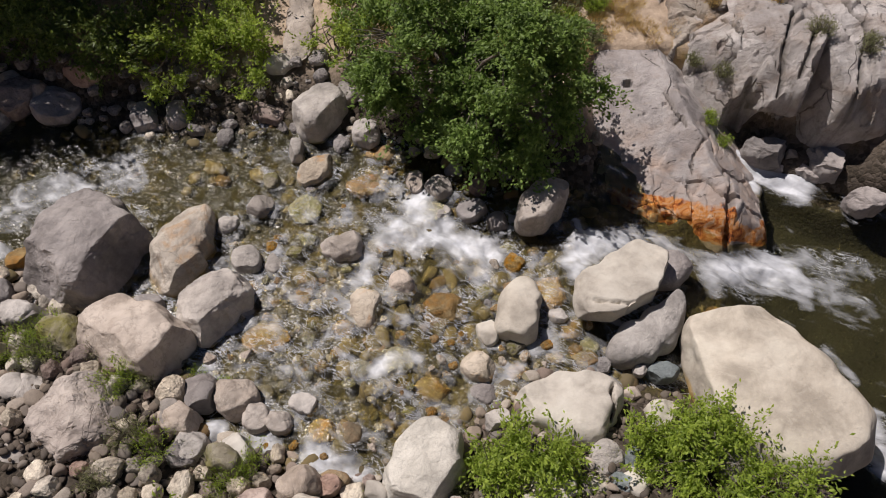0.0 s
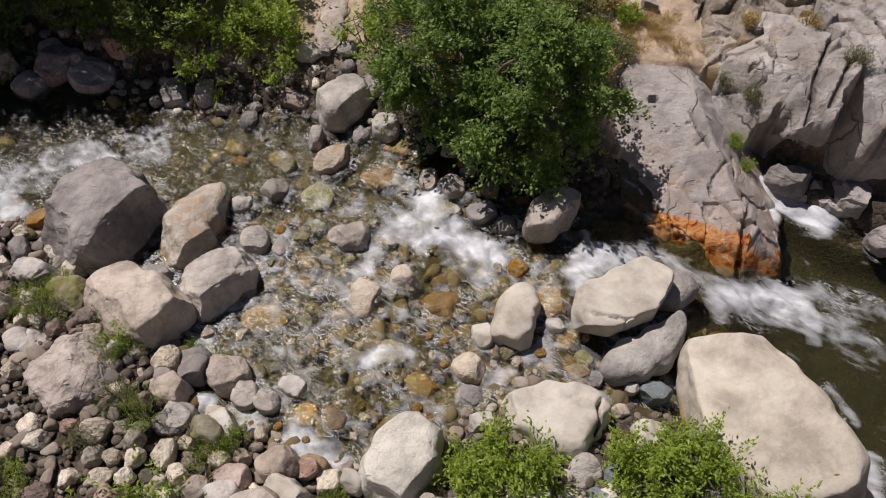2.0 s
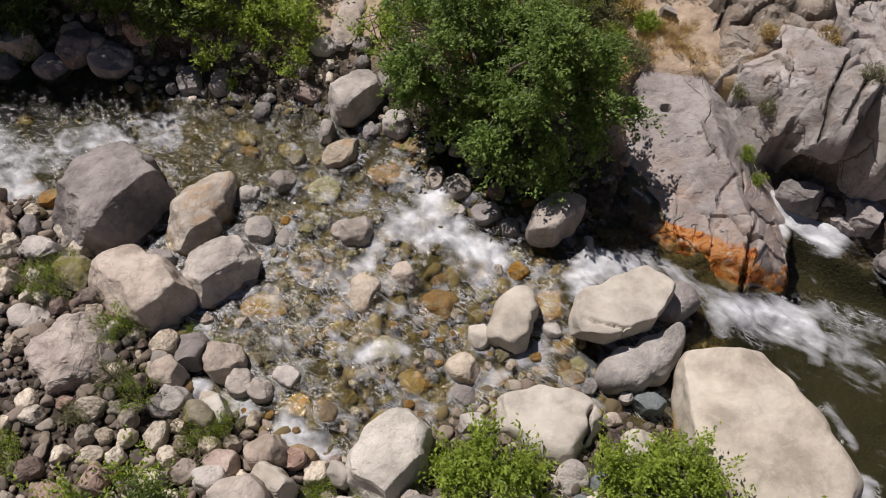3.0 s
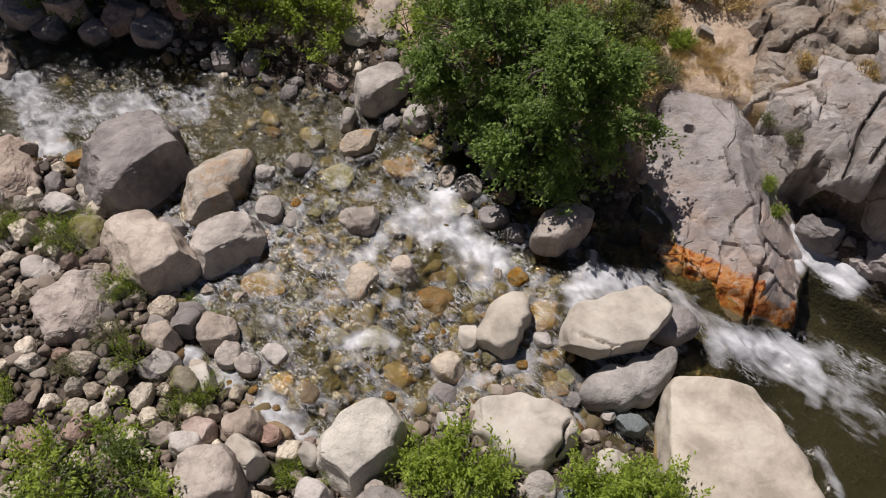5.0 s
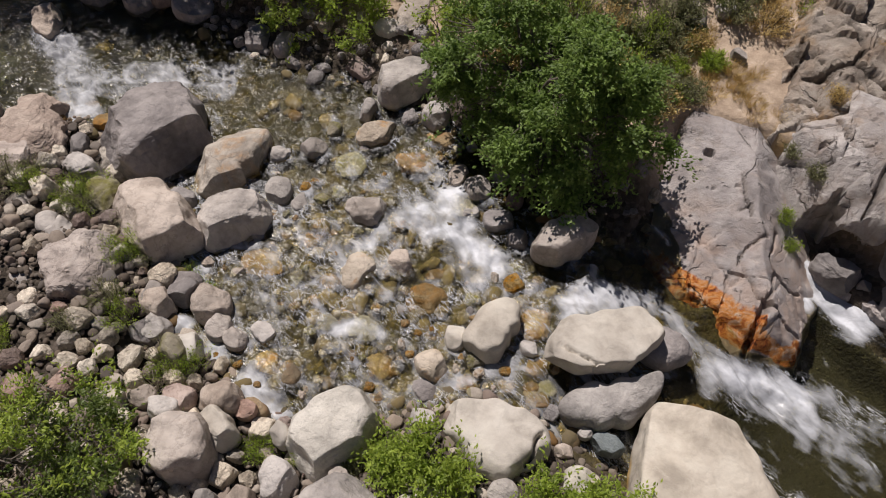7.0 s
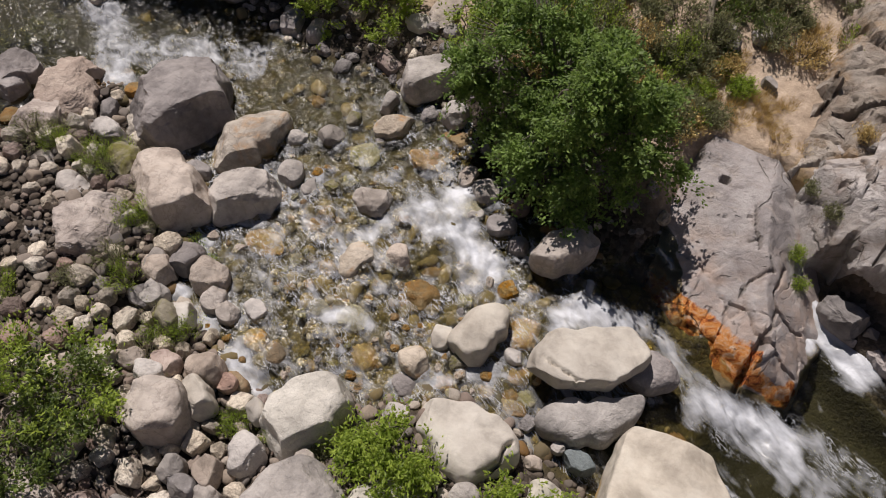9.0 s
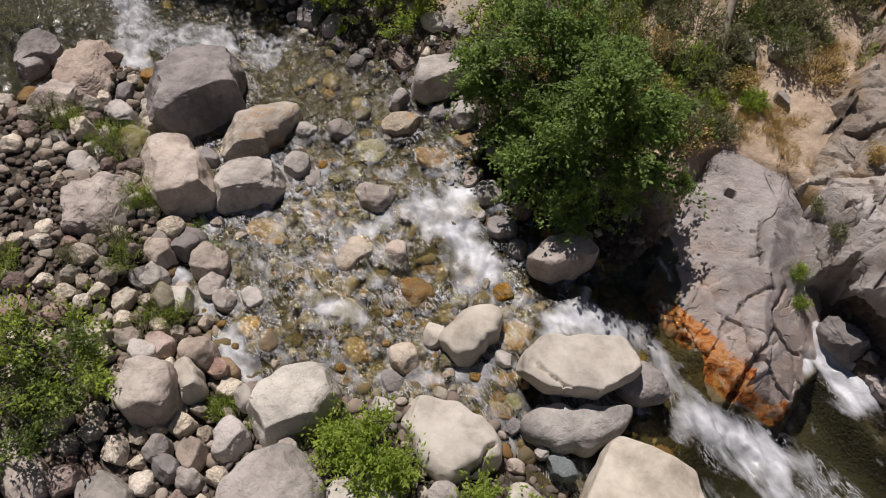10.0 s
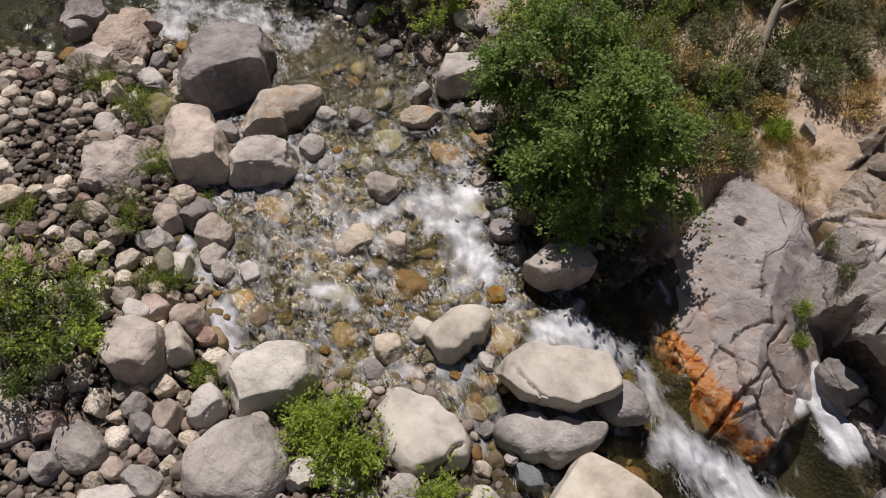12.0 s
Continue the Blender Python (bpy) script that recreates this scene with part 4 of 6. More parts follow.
stone(-4.74, 3.82, 0.21, 0.36, 0.29, 11, 0.35, GREY, "rounded grey stone lying on the gravel bank", 189, "stones on the gravel bank", cuts=5)
stone(-4.5, 2.14, 0.4, 0.4, 0.32, 42, 0.4, PALE, "rounded cream stone lying on the gravel bank", 190, "stones on the gravel bank", cuts=5)
stone(-3.96, 3.68, 0.21, 0.41, 0.37, 51, 0.35, PALE, "rounded cream stone lying on the gravel bank", 191, "stones on the gravel bank", cuts=5)
stone(-3.98, 2.53, 0.41, 0.29, 0.23, 179, 0.35, TAN, "rounded tan stone lying on the gravel bank", 192, "stones on the gravel bank", cuts=5)
stone(-3.42, 2.77, 0.31, 0.36, 0.27, 23, 0.35, REDDISH, "rounded reddish brown stone lying on the gravel bank", 193, "stones on the gravel bank", cuts=5)
stone(-2.66, 3.11, 0.29, 0.42, 0.32, 10, 0.45, TAN, "rounded tan stone lying on the gravel bank", 194, "stones on the gravel bank", cuts=5)
stone(-2.39, 2.59, 0.33, 0.5, 0.27, 156, 0.5, PALE, "rounded cream stone lying on the gravel bank", 195, "stones on the gravel bank", cuts=5, sub=5)
stone(-3.49, 2.46, 0.4, 0.35, 0.26, 23, 0.4, GREY, "rounded grey stone lying on the gravel bank", 196, "stones on the gravel bank", cuts=5)
stone(-2.18, 3.12, 0.22, 0.23, 0.18, 26, 0.3, REDDISH, "rounded reddish brown stone lying on the gravel bank", 197, "stones on the gravel bank", cuts=5)
stone(-1.83, 1.35, 0.5, 0.26, 0.24, 93, 0.4, GREY, "rounded grey stone lying on the gravel bank", 198, "stones on the gravel bank", cuts=5)
stone(-1.44, 1.2, 0.5, 0.29, 0.23, 9, 0.4, DARK, "rounded dark grey stone lying on the gravel bank", 199, "stones on the gravel bank", cuts=5)
stone(-1.29, 1.65, 0.45, 0.36, 0.24, 126, 0.4, TAN, "rounded tan stone lying on the gravel bank", 200, "stones on the gravel bank", cuts=5)
stone(-0.99, 1.28, 0.45, 0.27, 0.22, 180, 0.4, GREY, "rounded grey stone lying on the gravel bank", 201, "stones on the gravel bank", cuts=5)
stone(-1.18, 0.42, 0.53, 0.26, 0.2, 13, 0.3, TAN, "rounded tan stone lying on the gravel bank", 202, "stones on the gravel bank", cuts=5)
stone(-0.61, 0.61, 0.5, 0.4, 0.28, 30, 0.4, GREY, "rounded grey stone lying on the gravel bank", 203, "stones on the gravel bank", cuts=5)
stone(-0.77, 0.14, 0.5, 0.58, 0.19, 46, 0.4, GREY, "low grey stone lying on the gravel bank", 204, "stones on the gravel bank", cuts=5, sub=5)
stone(-7.7, 3.55, 0.38, 0.4, 0.32, 146, 0.3, GREY, "low grey stone lying on the gravel bank", 205, "stones on the gravel bank", cuts=5)
stone(-7.78, 2.95, 0.36, 0.41, 0.28, 166, 0.35, GREY, "rounded grey stone lying on the gravel bank", 206, "stones on the gravel bank", cuts=5)
stone(-8.74, 3.43, 0.34, 0.31, 0.22, 20, 0.25, REDDISH, "rounded reddish brown stone lying on the gravel bank", 207, "stones on the gravel bank", cuts=5)
stone(-8.21, 4.07, 0.33, 0.32, 0.24, 9, 0.3, TAN, "rounded tan stone lying on the gravel bank", 208, "stones on the gravel bank", cuts=5)
stone(-8.54, 2.9, 0.38, 0.28, 0.23, 28, 0.3, GREY, "rounded grey stone lying on the gravel bank", 209, "stones on the gravel bank", cuts=5)
stone(-1.34, 2.97, 0.27, 0.28, 0.19, 149, 0.3, PALE, "rounded cream stone lying on the gravel bank", 210, "stones on the gravel bank", cuts=5)
stone(1.1, 1.75, 0.42, 0.58, 0.13, 42, 0.3, TAN, "low tan stone lying on the gravel bank", 211, "stones on the gravel bank", cuts=5, sub=5)
stone(0.02, 2.72, 0.44, 0.19, 0.16, 18, 0.25, TAN, "rounded tan stone lying on the gravel bank", 212, "stones on the gravel bank", cuts=5)
stone(9.7, 9.85, -0.85, 0.52, 0.33, 12, 0.5, DARK, "rounded dark grey fractured block against the rock slab", 213, "fractured blocks beside the slab", cuts=7, bite=0.74, square=0.4, ledges=0.8, soft=0.006, sub=5)
stone(9.0, 10.95, -0.8, 0.58, 0.38, 100, 0.6, DARK, "rounded dark grey fractured block against the rock slab", 214, "fractured blocks beside the slab", cuts=7, bite=0.74, square=0.4, ledges=0.8, soft=0.006, sub=5)
boulder(4.68, 7.90, -0.46, (0.51, 0.34, 0.30, 0.42, 0.64, 0.63, 0.53, 0.45), 0.38, DARK, "smooth dark grey boulder washed by the chute behind the wedge", 215, cuts=3, rough=0.03, ledges=0, soft=0.04, bite=0.93)
boulder(-3.72, 14.4, 0.72, (0.33, 0.46, 1.5, 0.46, 0.33, 0.44, 1.4, 0.46), 0.22, TAN, "long pale stone ramp lying up the far bank", 91, cuts=3, square=0.4, rough=0.04, slope=(0.0, 0.12))

for x, y, z, a, b, turn, h, m, seed, text in ((1.72, 3.1, 0.15, 0.46, 0.3, 20, 0.4, PALE, 720, "cream"), (2.5, 3.2, 0.05, 0.3, 0.2, 150, 0.35, PALE, 721, "cream"), (5.0, 3.55, 0.1, 0.5, 0.34, 15, 0.45, GREY, 722, "pale grey"),
                                             (3.86, 4.5, -0.2, 0.32, 0.26, 30, 0.42, PALE, 723, "cream"), (2.75, 3.62, 0.0, 0.36, 0.3, 100, 0.4, GREY, 724, "grey"), (3.25, 3.6, 0.0, 0.26, 0.2, 60, 0.3, BLUE, 725, "blue-grey"), (3.2, 3.2, 0.05, 0.34, 0.22, 90, 0.35, PALE, 726, "cream")):
    stone(x, y, z, a, b, turn, h, m, "smooth %s stone half hidden by willow leaves" % text, seed, "stones between the boulders", cuts=5)

stone(-11.1, 5.66, 0.1, 0.34, 0.24, 60, 0.3, OCHRE, "amber algae-coated stone at the wet edge", 730, cuts=4)
stone(-9.12, 7.85, 0.12, 0.3, 0.2, 40, 0.25, OCHRE, "amber algae-coated stone beside the dark boulder", 731, cuts=4)

# the hooked stone beneath the wedge: one curved bar
def hooked_stone():
    p, faces = boulder_shape((1.12, 0.62, 0.36, 0.62, 1.02, 0.60, 0.38, 0.62), 0.5, 77, cuts=3, bite=0.90, rough=0.012, square=0.5, ledges=0, soft=0.03)
    p[:, 1] += 0.30 * np.maximum(p[:, 0], 0) ** 2
    p[:, 2] += 0.16 * np.maximum(p[:, 0], 0) ** 2
    me = link_mesh("boulder", p, faces, GREY)
    me.set_sharp_from_angle(angle=radians(55))
    ob = new("boulder", me)
    ob.matrix_world = pose(3.98, 6.2, -0.45, 0, 0, 31)
    return tagged(ob, "hook-shaped grey boulder below the cream wedge", "boulder", "boulders in the river bed")


hooked_stone()

# broken blocks at the foot of the cliff, coloured dark for the crag's shade, and rocks on the slope
for x, y, z, a, b, turn, h, m, seed, wide in ((7.62, 11.3, -0.8, 0.58, 0.34, -20, 0.6, DARK, 700, 5), (8.6, 10.85, -1.05, 0.42, 0.2, -35, 0.45, DARK, 701, 5), (8.25, 11.15, -0.85, 0.17, 0.14, 20, 0.35, DARK, 702, 4),
                                             (8.8, 11.1, -0.9, 0.32, 0.24, 40, 0.6, DARK, 703, 5), (8.0, 11.0, -1.1, 0.2, 0.12, 0, 0.25, DARK, 704, 4)):
    stone(x, y, z, a, b, turn, h, m, "angular block fallen at the cliff foot, darkened for crag shade", seed, "fractured blocks beside the slab", sub=wide, cuts=7, bite=0.74, square=0.4, ledges=0.8, soft=0.006)
for x, y, a, b, seed in ((3.5, 16.35, 0.4, 0.25, 710), (2.98, 15.65, 0.3, 0.2, 711), (2.72, 16.1, 0.28, 0.2, 712), (4.1, 15.0, 0.35, 0.1, 713)):
    stone(x, y, float(land(x, y)[0]) + 0.05, a, b, 30 * seed, 0.22, GREY, "half-buried grey rock on the dry slope", seed, "rocks on the slope", cuts=8, bite=0.8)


# smaller stones strewn through the shallows, some awash, some just breaking the surface
AWASH = [boulder_mesh("stream_stone", m, [1.0 + 0.28 * math.sin(k * 2.3 + j) * (1 if j % 4 in (0, 3) else -0.6) for j in range(8)], 0.75, 800 + k, sub=4, cuts=6, bite=0.88, rough=0.05)
         for k, m in enumerate((OCHRE, TAN, MOSSY, OCHRE, DARK, OCHRE, RUST, MOSSY))]
rnd = random.Random(33)
made = 0
for tries in range(5000):
    x, y = rnd.uniform(-5.6, 3.4), rnd.uniform(3.6, 11.0)
    r = 0.08 + 0.15 * rnd.random() ** 1.7
    rapid = math.hypot(x + 0.3, y - 8.4) < 1.1 or x > 1.8 and y > 7.2
    if made >= 110 or rapid or float(land(x, y)[1]) < 0.9 or y > 8.3 and rnd.random() < 0.9 or not free(x, y, r, 0.85):
        continue
    TAKEN.append((x, y, r))
    w = float(water_level(x, y))
    ob = new("stream_stone", rnd.choice(AWASH))
    dry = rnd.random() < 0.3
    ob.matrix_world = pose(x, y, w - (0.30 if dry else 0.85) * r, rnd.uniform(-10, 10), rnd.uniform(-10, 10), rnd.uniform(0, 360)) @ Matrix.Diagonal((r, r * rnd.uniform(0.7, 1), r, 1))
    tagged(ob, "small worn stone breaking the surface of the shallows" if dry else "small worn stone under clear shallow water", "stone", "small stones in the stream")
    made += 1

water = make_water()

# ---- bedrock ----
def slab_material(name, relief, tones=((0.23, 0.208, 0.204), (0.37, 0.342, 0.334), (0.49, 0.46, 0.45)), brown=0.5):
    """Smooth grey bedrock with a rust-orange mineral band where the stain attribute is high."""
    m = Nodes(name)
    tc = m.add("ShaderNodeTexCoord")
    p = tc.outputs["Object"]
    broad = m.noise(p, 0.8, 6, 0.6, 0.8)
    mott = m.noise(p, 6.0, 6, 0.7)
    grain = m.noise(p, 50.0, 3, 0.7)
    col = m.ramp(broad, [(0.32, tones[0]), (0.5, tones[1]), (0.68, tones[2])])
    col = m.mix(m.span(mott, 0.52, 0.72, 0.0, 0.5), col, (0.20, 0.175, 0.165))
    col = m.mix(m.span(m.noise(m.vec("MULTIPLY", p, (0.5, 2.2, 1.0)), 2.5, 6, 0.7, 1.0), 0.56, 0.68, 0.0, 0.5), col, (0.46, 0.40, 0.35))
    col = m.mix(m.span(m.noise(p, 1.9, 7, 0.7, 0.4), 0.55, 0.66, 0.0, brown), col, (0.20, 0.15, 0.115))
    col = m.mix(m.span(grain, 0.3, 0.45, 0.15, 0.0), col, (0.12, 0.11, 0.105))
    warp = m.vec("ADD", p, m.vec("MULTIPLY", m.noise_color(p, 1.3), (0.8, 0.8, 0.8)))
    joint = m.voronoi(m.vec("MULTIPLY", warp, (1.0, 0.6, 1.0)), 0.9).outputs["Distance"]
    seam = m.calc("MULTIPLY", m.span(joint, 0.0, 0.02, 1.0, 0.0), m.span(m.noise(p, 0.8, 2), 0.52, 0.62, 0.0, 0.7))
    halo = m.calc("MULTIPLY", m.span(joint, 0.0, 0.16, 1.0, 0.0), m.span(m.noise(p, 1.4, 4), 0.45, 0.6, 0.0, brown))
    col = m.mix(halo, col, (0.24, 0.165, 0.11))
    col = m.mix(m.calc("MULTIPLY", seam, 0.85), col, (0.06, 0.05, 0.045))
    pits = m.span(m.noise(m.vec("MULTIPLY", p, (1.0, 1.6, 1.0)), 4.5, 3, 0.5), 0.68, 0.73)
    col = m.mix(m.calc("MULTIPLY", pits, 0.4), col, (0.14, 0.125, 0.12))
    # crack also carries the painted shade under the stained band
    crack = m.attr("crack").outputs["Fac"]
    col = m.mix(m.calc("MULTIPLY", crack, 0.7), col, (0.07, 0.06, 0.05))
    soil = m.attr("ledge").outputs["Fac"]
    col = m.mix(m.calc("MULTIPLY", soil, m.span(mott, 0.35, 0.6)), col, (0.33, 0.22, 0.12))
    blush = m.attr("blush").outputs["Fac"]
    col = m.mix(m.calc("MULTIPLY", blush, m.span(m.noise(p, 1.8, 5, 0.6), 0.38, 0.62, 0.0, 0.85)), col, (0.40, 0.31, 0.26))
    stain = m.attr("stain").outputs["Fac"]
    rust = m.ramp(m.noise(p, 4.0, 7, 0.7, 1.0), [(0.35, (0.08, 0.03, 0.015)), (0.43, (0.34, 0.09, 0.02)), (0.50, (0.53, 0.225, 0.06)), (0.57, (0.50, 0.29, 0.17)), (0.65, (0.60, 0.46, 0.34))])
    edge = m.calc("ADD", stain, m.calc("MULTIPLY", m.calc("SUBTRACT", m.noise(p, 3.0, 5, 0.7), 0.5), 1.4))
    col = m.mix(m.span(edge, 0.35, 0.65), col, rust)
    n1 = m.bump(mott, 0.5, 0.06)
    n2 = m.bump(m.span(m.noise(m.vec("MULTIPLY", p, (1.0, 1.25, 1.1)), 3.5, 7, 0.75, 0.5), 0.3, 0.6), 0.6, relief, n1)
    n3 = m.bump(grain, 0.2, 0.010, n2)
    n3 = m.bump(m.calc("SUBTRACT", 1.0, m.calc("MAXIMUM", seam, pits)), 1.0, 0.05, n3)
    m.shade(col, 0.85, n3, Specular_IOR_Level=0.25)
    return m.mat


BEDROCK = slab_material("smooth_bedrock", 0.03, brown=0.2)
CRAG = slab_material("rough_bedrock", 0.09, ((0.30, 0.275, 0.265), (0.45, 0.42, 0.405), (0.57, 0.54, 0.525)), 0.4)
LEDGE = slab_material("weathered_bedrock", 0.14, ((0.24, 0.205, 0.17), (0.39, 0.34, 0.29), (0.52, 0.465, 0.41)), 0.6)


def facets(x, y, size, seed, tip, lift):
    """Heights of a surface broken into flat pieces about size across, each tipped and lifted a little; and how near a joint is."""
    rng = np.random.default_rng(seed)
    i0, j0 = math.floor(x.min() / size) - 2, math.floor(y.min() / size) - 2
    n, k = math.ceil(x.max() / size) - i0 + 3, math.ceil(y.max() / size) - j0 + 3
    sx, sy = rng.random((n, k)), rng.random((n, k))
    gx, gy, up = rng.normal(size=(n, k)) * tip, rng.normal(size=(n, k)) * tip, rng.normal(size=(n, k)) * lift
    ci, cj = np.floor(x / size).astype(int) - i0, np.floor(y / size).astype(int) - j0
    best, second, h = np.full(len(x), 9.0), np.full(len(x), 9.0), np.zeros(len(x))
    for di in (-1, 0, 1):
        for dj in (-1, 0, 1):
            a, b = ci + di, cj + dj
            px, py = (a + i0 + sx[a, b]) * size, (b + j0 + sy[a, b]) * size
            d = np.hypot(x - px, y - py) / size
            won = d < best
            second = np.where(won, best, np.minimum(second, d))
            h = np.where(won, up[a, b] + gx[a, b] * (x - px) + gy[a, b] * (y - py), h)
            best = np.where(won, d, best)
    return h, second - best


def bedrock(box, faces_of, label, seed, cracks=(), holes=(), stain=None, blocks=(), rough=0.10, res=0.05, floor_z=-2.0, material=BEDROCK, edge=0.04, split_below=99.0, undercut=0.0):
    """An outcrop bounded by sloping faces: each is a point it passes through, the way it falls and how steeply
    (degrees).
    cracks are lines with a depth and a width; blocks are sets of flat broken pieces (size, tip, lift, depth of the
    joints);
    stain says whether a mineral band runs along its foot, over a strip coloured dark for wet rock and overhang shade;
    undercut is how far the foot is hollowed back."""
    x0, x1, y0, y1 = box
    xs, ys = np.arange(x0, x1, res), np.arange(y0, y1, res)
    verts, quads = sheet("rock", xs, ys, lambda x, y: 0 * x)
    x, y = verts[:, 0].copy(), verts[:, 1].copy()
    wob = fbm(x, y, 0 * x, 1.3, 4, seed)
    wob2 = fbm(x, y, 0 * x, 1.3, 4, seed + 50.0)
    xw, yw = x + 0.09 * wob, y + 0.09 * wob2
    z = np.full(len(x), 9.0)
    planes = []
    for (px, py, pz), az, tilt in faces_of:
        a = radians(az)
        zf = pz - math.tan(radians(tilt)) * ((xw - px) * math.cos(a) + (yw - py) * math.sin(a))
        planes.append(zf)
        h = np.clip(0.5 + 0.5 * (zf - z) / edge, 0, 1)
        z = np.where(h <= 0, zf, np.where(h >= 1, z, zf * (1 - h) + z * h - edge * h * (1 - h)))
    band, wet = np.zeros(len(x)), np.zeros(len(x))
    if stain is not None:
        rim = np.interp(x, (4.0, 5.2, 6.2, 6.35, 6.5, 7.3), (-0.50, -0.46, -0.30, -0.32, -0.64, -0.88))
        foot = np.interp(x, (4.0, 5.2, 6.4, 7.3), (-0.84, -0.90, -0.95, -1.24))
        band = step(0.09, -0.09, z - rim + 0.09 * wob) * step(0.40, 0.22, y + 0.12 * wob2 - np.interp(x, (4.0, 5.2, 6.4, 7.3), (9.75, 9.35, 9.12, 9.10)))
        # dark strip below the band: wet rock and the shade of an overhang, as colour
        wet = step(0.04, -0.04, z - foot + 0.04 * wob2)
    z += rough * fbm(x, y, z, 0.9, 5, seed + 9.0) + 0.35 * rough * fbm(x, y, z, 3.5, 4, seed + 3.0)
    dark = np.zeros(len(x))
    where = step(split_below + 0.5, split_below - 0.5, y + 0.4 * wob) if split_below < 90 else 1.0
    for n, (size, tip, lift, depth) in enumerate(blocks):
        turn = radians(25 + 40 * n)
        u, v = xw * math.cos(turn) + yw * math.sin(turn) + 0.06 * wob2, (yw * math.cos(turn) - xw * math.sin(turn)) * 0.75 + 0.06 * wob
        h, gap = facets(u, v, size, int(seed * 10) + n, tip, lift)
        z += where * (h - depth * step(0.09, 0.0, gap))
        if depth > 0.03:
            dark = np.maximum(dark, where * 0.55 * step(0.05, 0.0, gap))
    for line, depth, width in cracks:
        for (ax, ay), (bx, by) in zip(line, line[1:]):
            dx, dy = bx - ax, by - ay
            t = np.clip(((xw - ax) * dx + (yw - ay) * dy) / (dx * dx + dy * dy), 0, 1)
            d = np.hypot(xw - ax - t * dx, yw - ay - t * dy) * (1 + 0.5 * wob2)
            z -= depth * step(width, 0.2 * width, d)
            dark = np.maximum(dark, step(width, 0.2 * width, d))
    for hx, hy, r, depth in holes:
        z -= depth * step((1.25 if depth < 1 else 1.1) * r, (0.6 if depth < 1 else 0.9) * r, np.hypot((x - hx), (y - hy) * 1.3) + 0.03 * wob)
    z -= 2.5 * np.maximum(-1.30 - z, 0)
    z = np.maximum(z, floor_z)
    verts[:, 2] = z
    verts[:, 1] += undercut * step(0.5, -0.2, z) * step(12.8, 11.9, y)
    keep = (z[quads] > floor_z + 1e-6).any(axis=1)
    me = link_mesh("rock", verts, quads[keep], material)
    ledge = step(0.1, 0.5, fbm(x, y, 0 * x, 0.7, 4, seed + 31.0)) * step(12.6, 13.6, y) * (1.0 if material is LEDGE else 0.3)
    blush = np.zeros(len(x)) if stain is None else 1.0 * step(0.35, -0.35, z + 0.3 * wob2)
    for name, val in (("crack", np.maximum(dark, wet)), ("ledge", ledge), ("stain", band * (1 - wet)), ("blush", blush)):
        at = me.attributes.new(name, "FLOAT", "POINT")
        at.data.foreach_set("value", val.astype(np.float32))
    me.set_sharp_from_angle(angle=radians(32))
    return tagged(new("rock_outcrop", me), label, "bedrock", "rock outcrops on the far bank", kind="structure")


bedrock((2.2, 8.4, 7.8, 15.0),
        (((4.2, 12.34, 0.66), -80, 3), ((5.07, 11.22, 0.37), -84, 15), ((5.4, 10.35, -0.08), 241, 27), ((5.21, 9.15, -0.78), 252, 52),
         ((6.14, 11.2, -0.10), 4, 41), ((6.9, 8.98, -0.98), -72, 56), ((7.3, 9.3, -1.05), -5, 66), ((3.6, 11.0, 0.1), 190, 60), ((4.67, 13.8, 0.47), 80, 36)),
        "smooth grey bedrock slab with a rust-orange band at the water", 2.0, res=0.04,
        cracks=((((5.0, 12.0), (5.25, 11.5), (5.45, 11.2)), 0.06, 0.04), (((5.2, 11.25), (5.35, 11.4), (5.42, 11.3)), 0.05, 0.04), (((5.5, 10.2), (5.6, 10.6), (5.9, 10.95), (5.75, 11.1)), 0.07, 0.04),
                (((6.14, 11.27), (6.08, 10.68), (6.35, 10.41), (6.36, 9.97), (6.2, 9.58)), 0.10, 0.05), (((6.2, 9.58), (6.48, 9.5), (6.85, 9.42), (7.2, 9.5)), 0.10, 0.05),
                (((6.25, 9.5), (6.22, 9.1), (6.25, 8.6)), 0.22, 0.09), (((5.41, 10.02), (5.75, 10.01), (6.14, 9.58)), 0.08, 0.045), (((5.1, 9.75), (5.05, 9.3), (5.0, 9.0)), 0.05, 0.04),
                (((6.4, 10.41), (6.75, 10.3), (7.0, 10.4)), 0.10, 0.05), (((5.4, 9.9), (5.5, 9.4), (5.45, 9.0)), 0.06, 0.045)),
        holes=((4.19, 12.33, 0.115, 0.4), (5.0, 11.75, 0.05, 0.05), (4.55, 11.6, 0.06, 0.05)), stain=True, rough=0.045, blocks=((0.85, 0.07, 0.02, 0.05),), split_below=10.6)
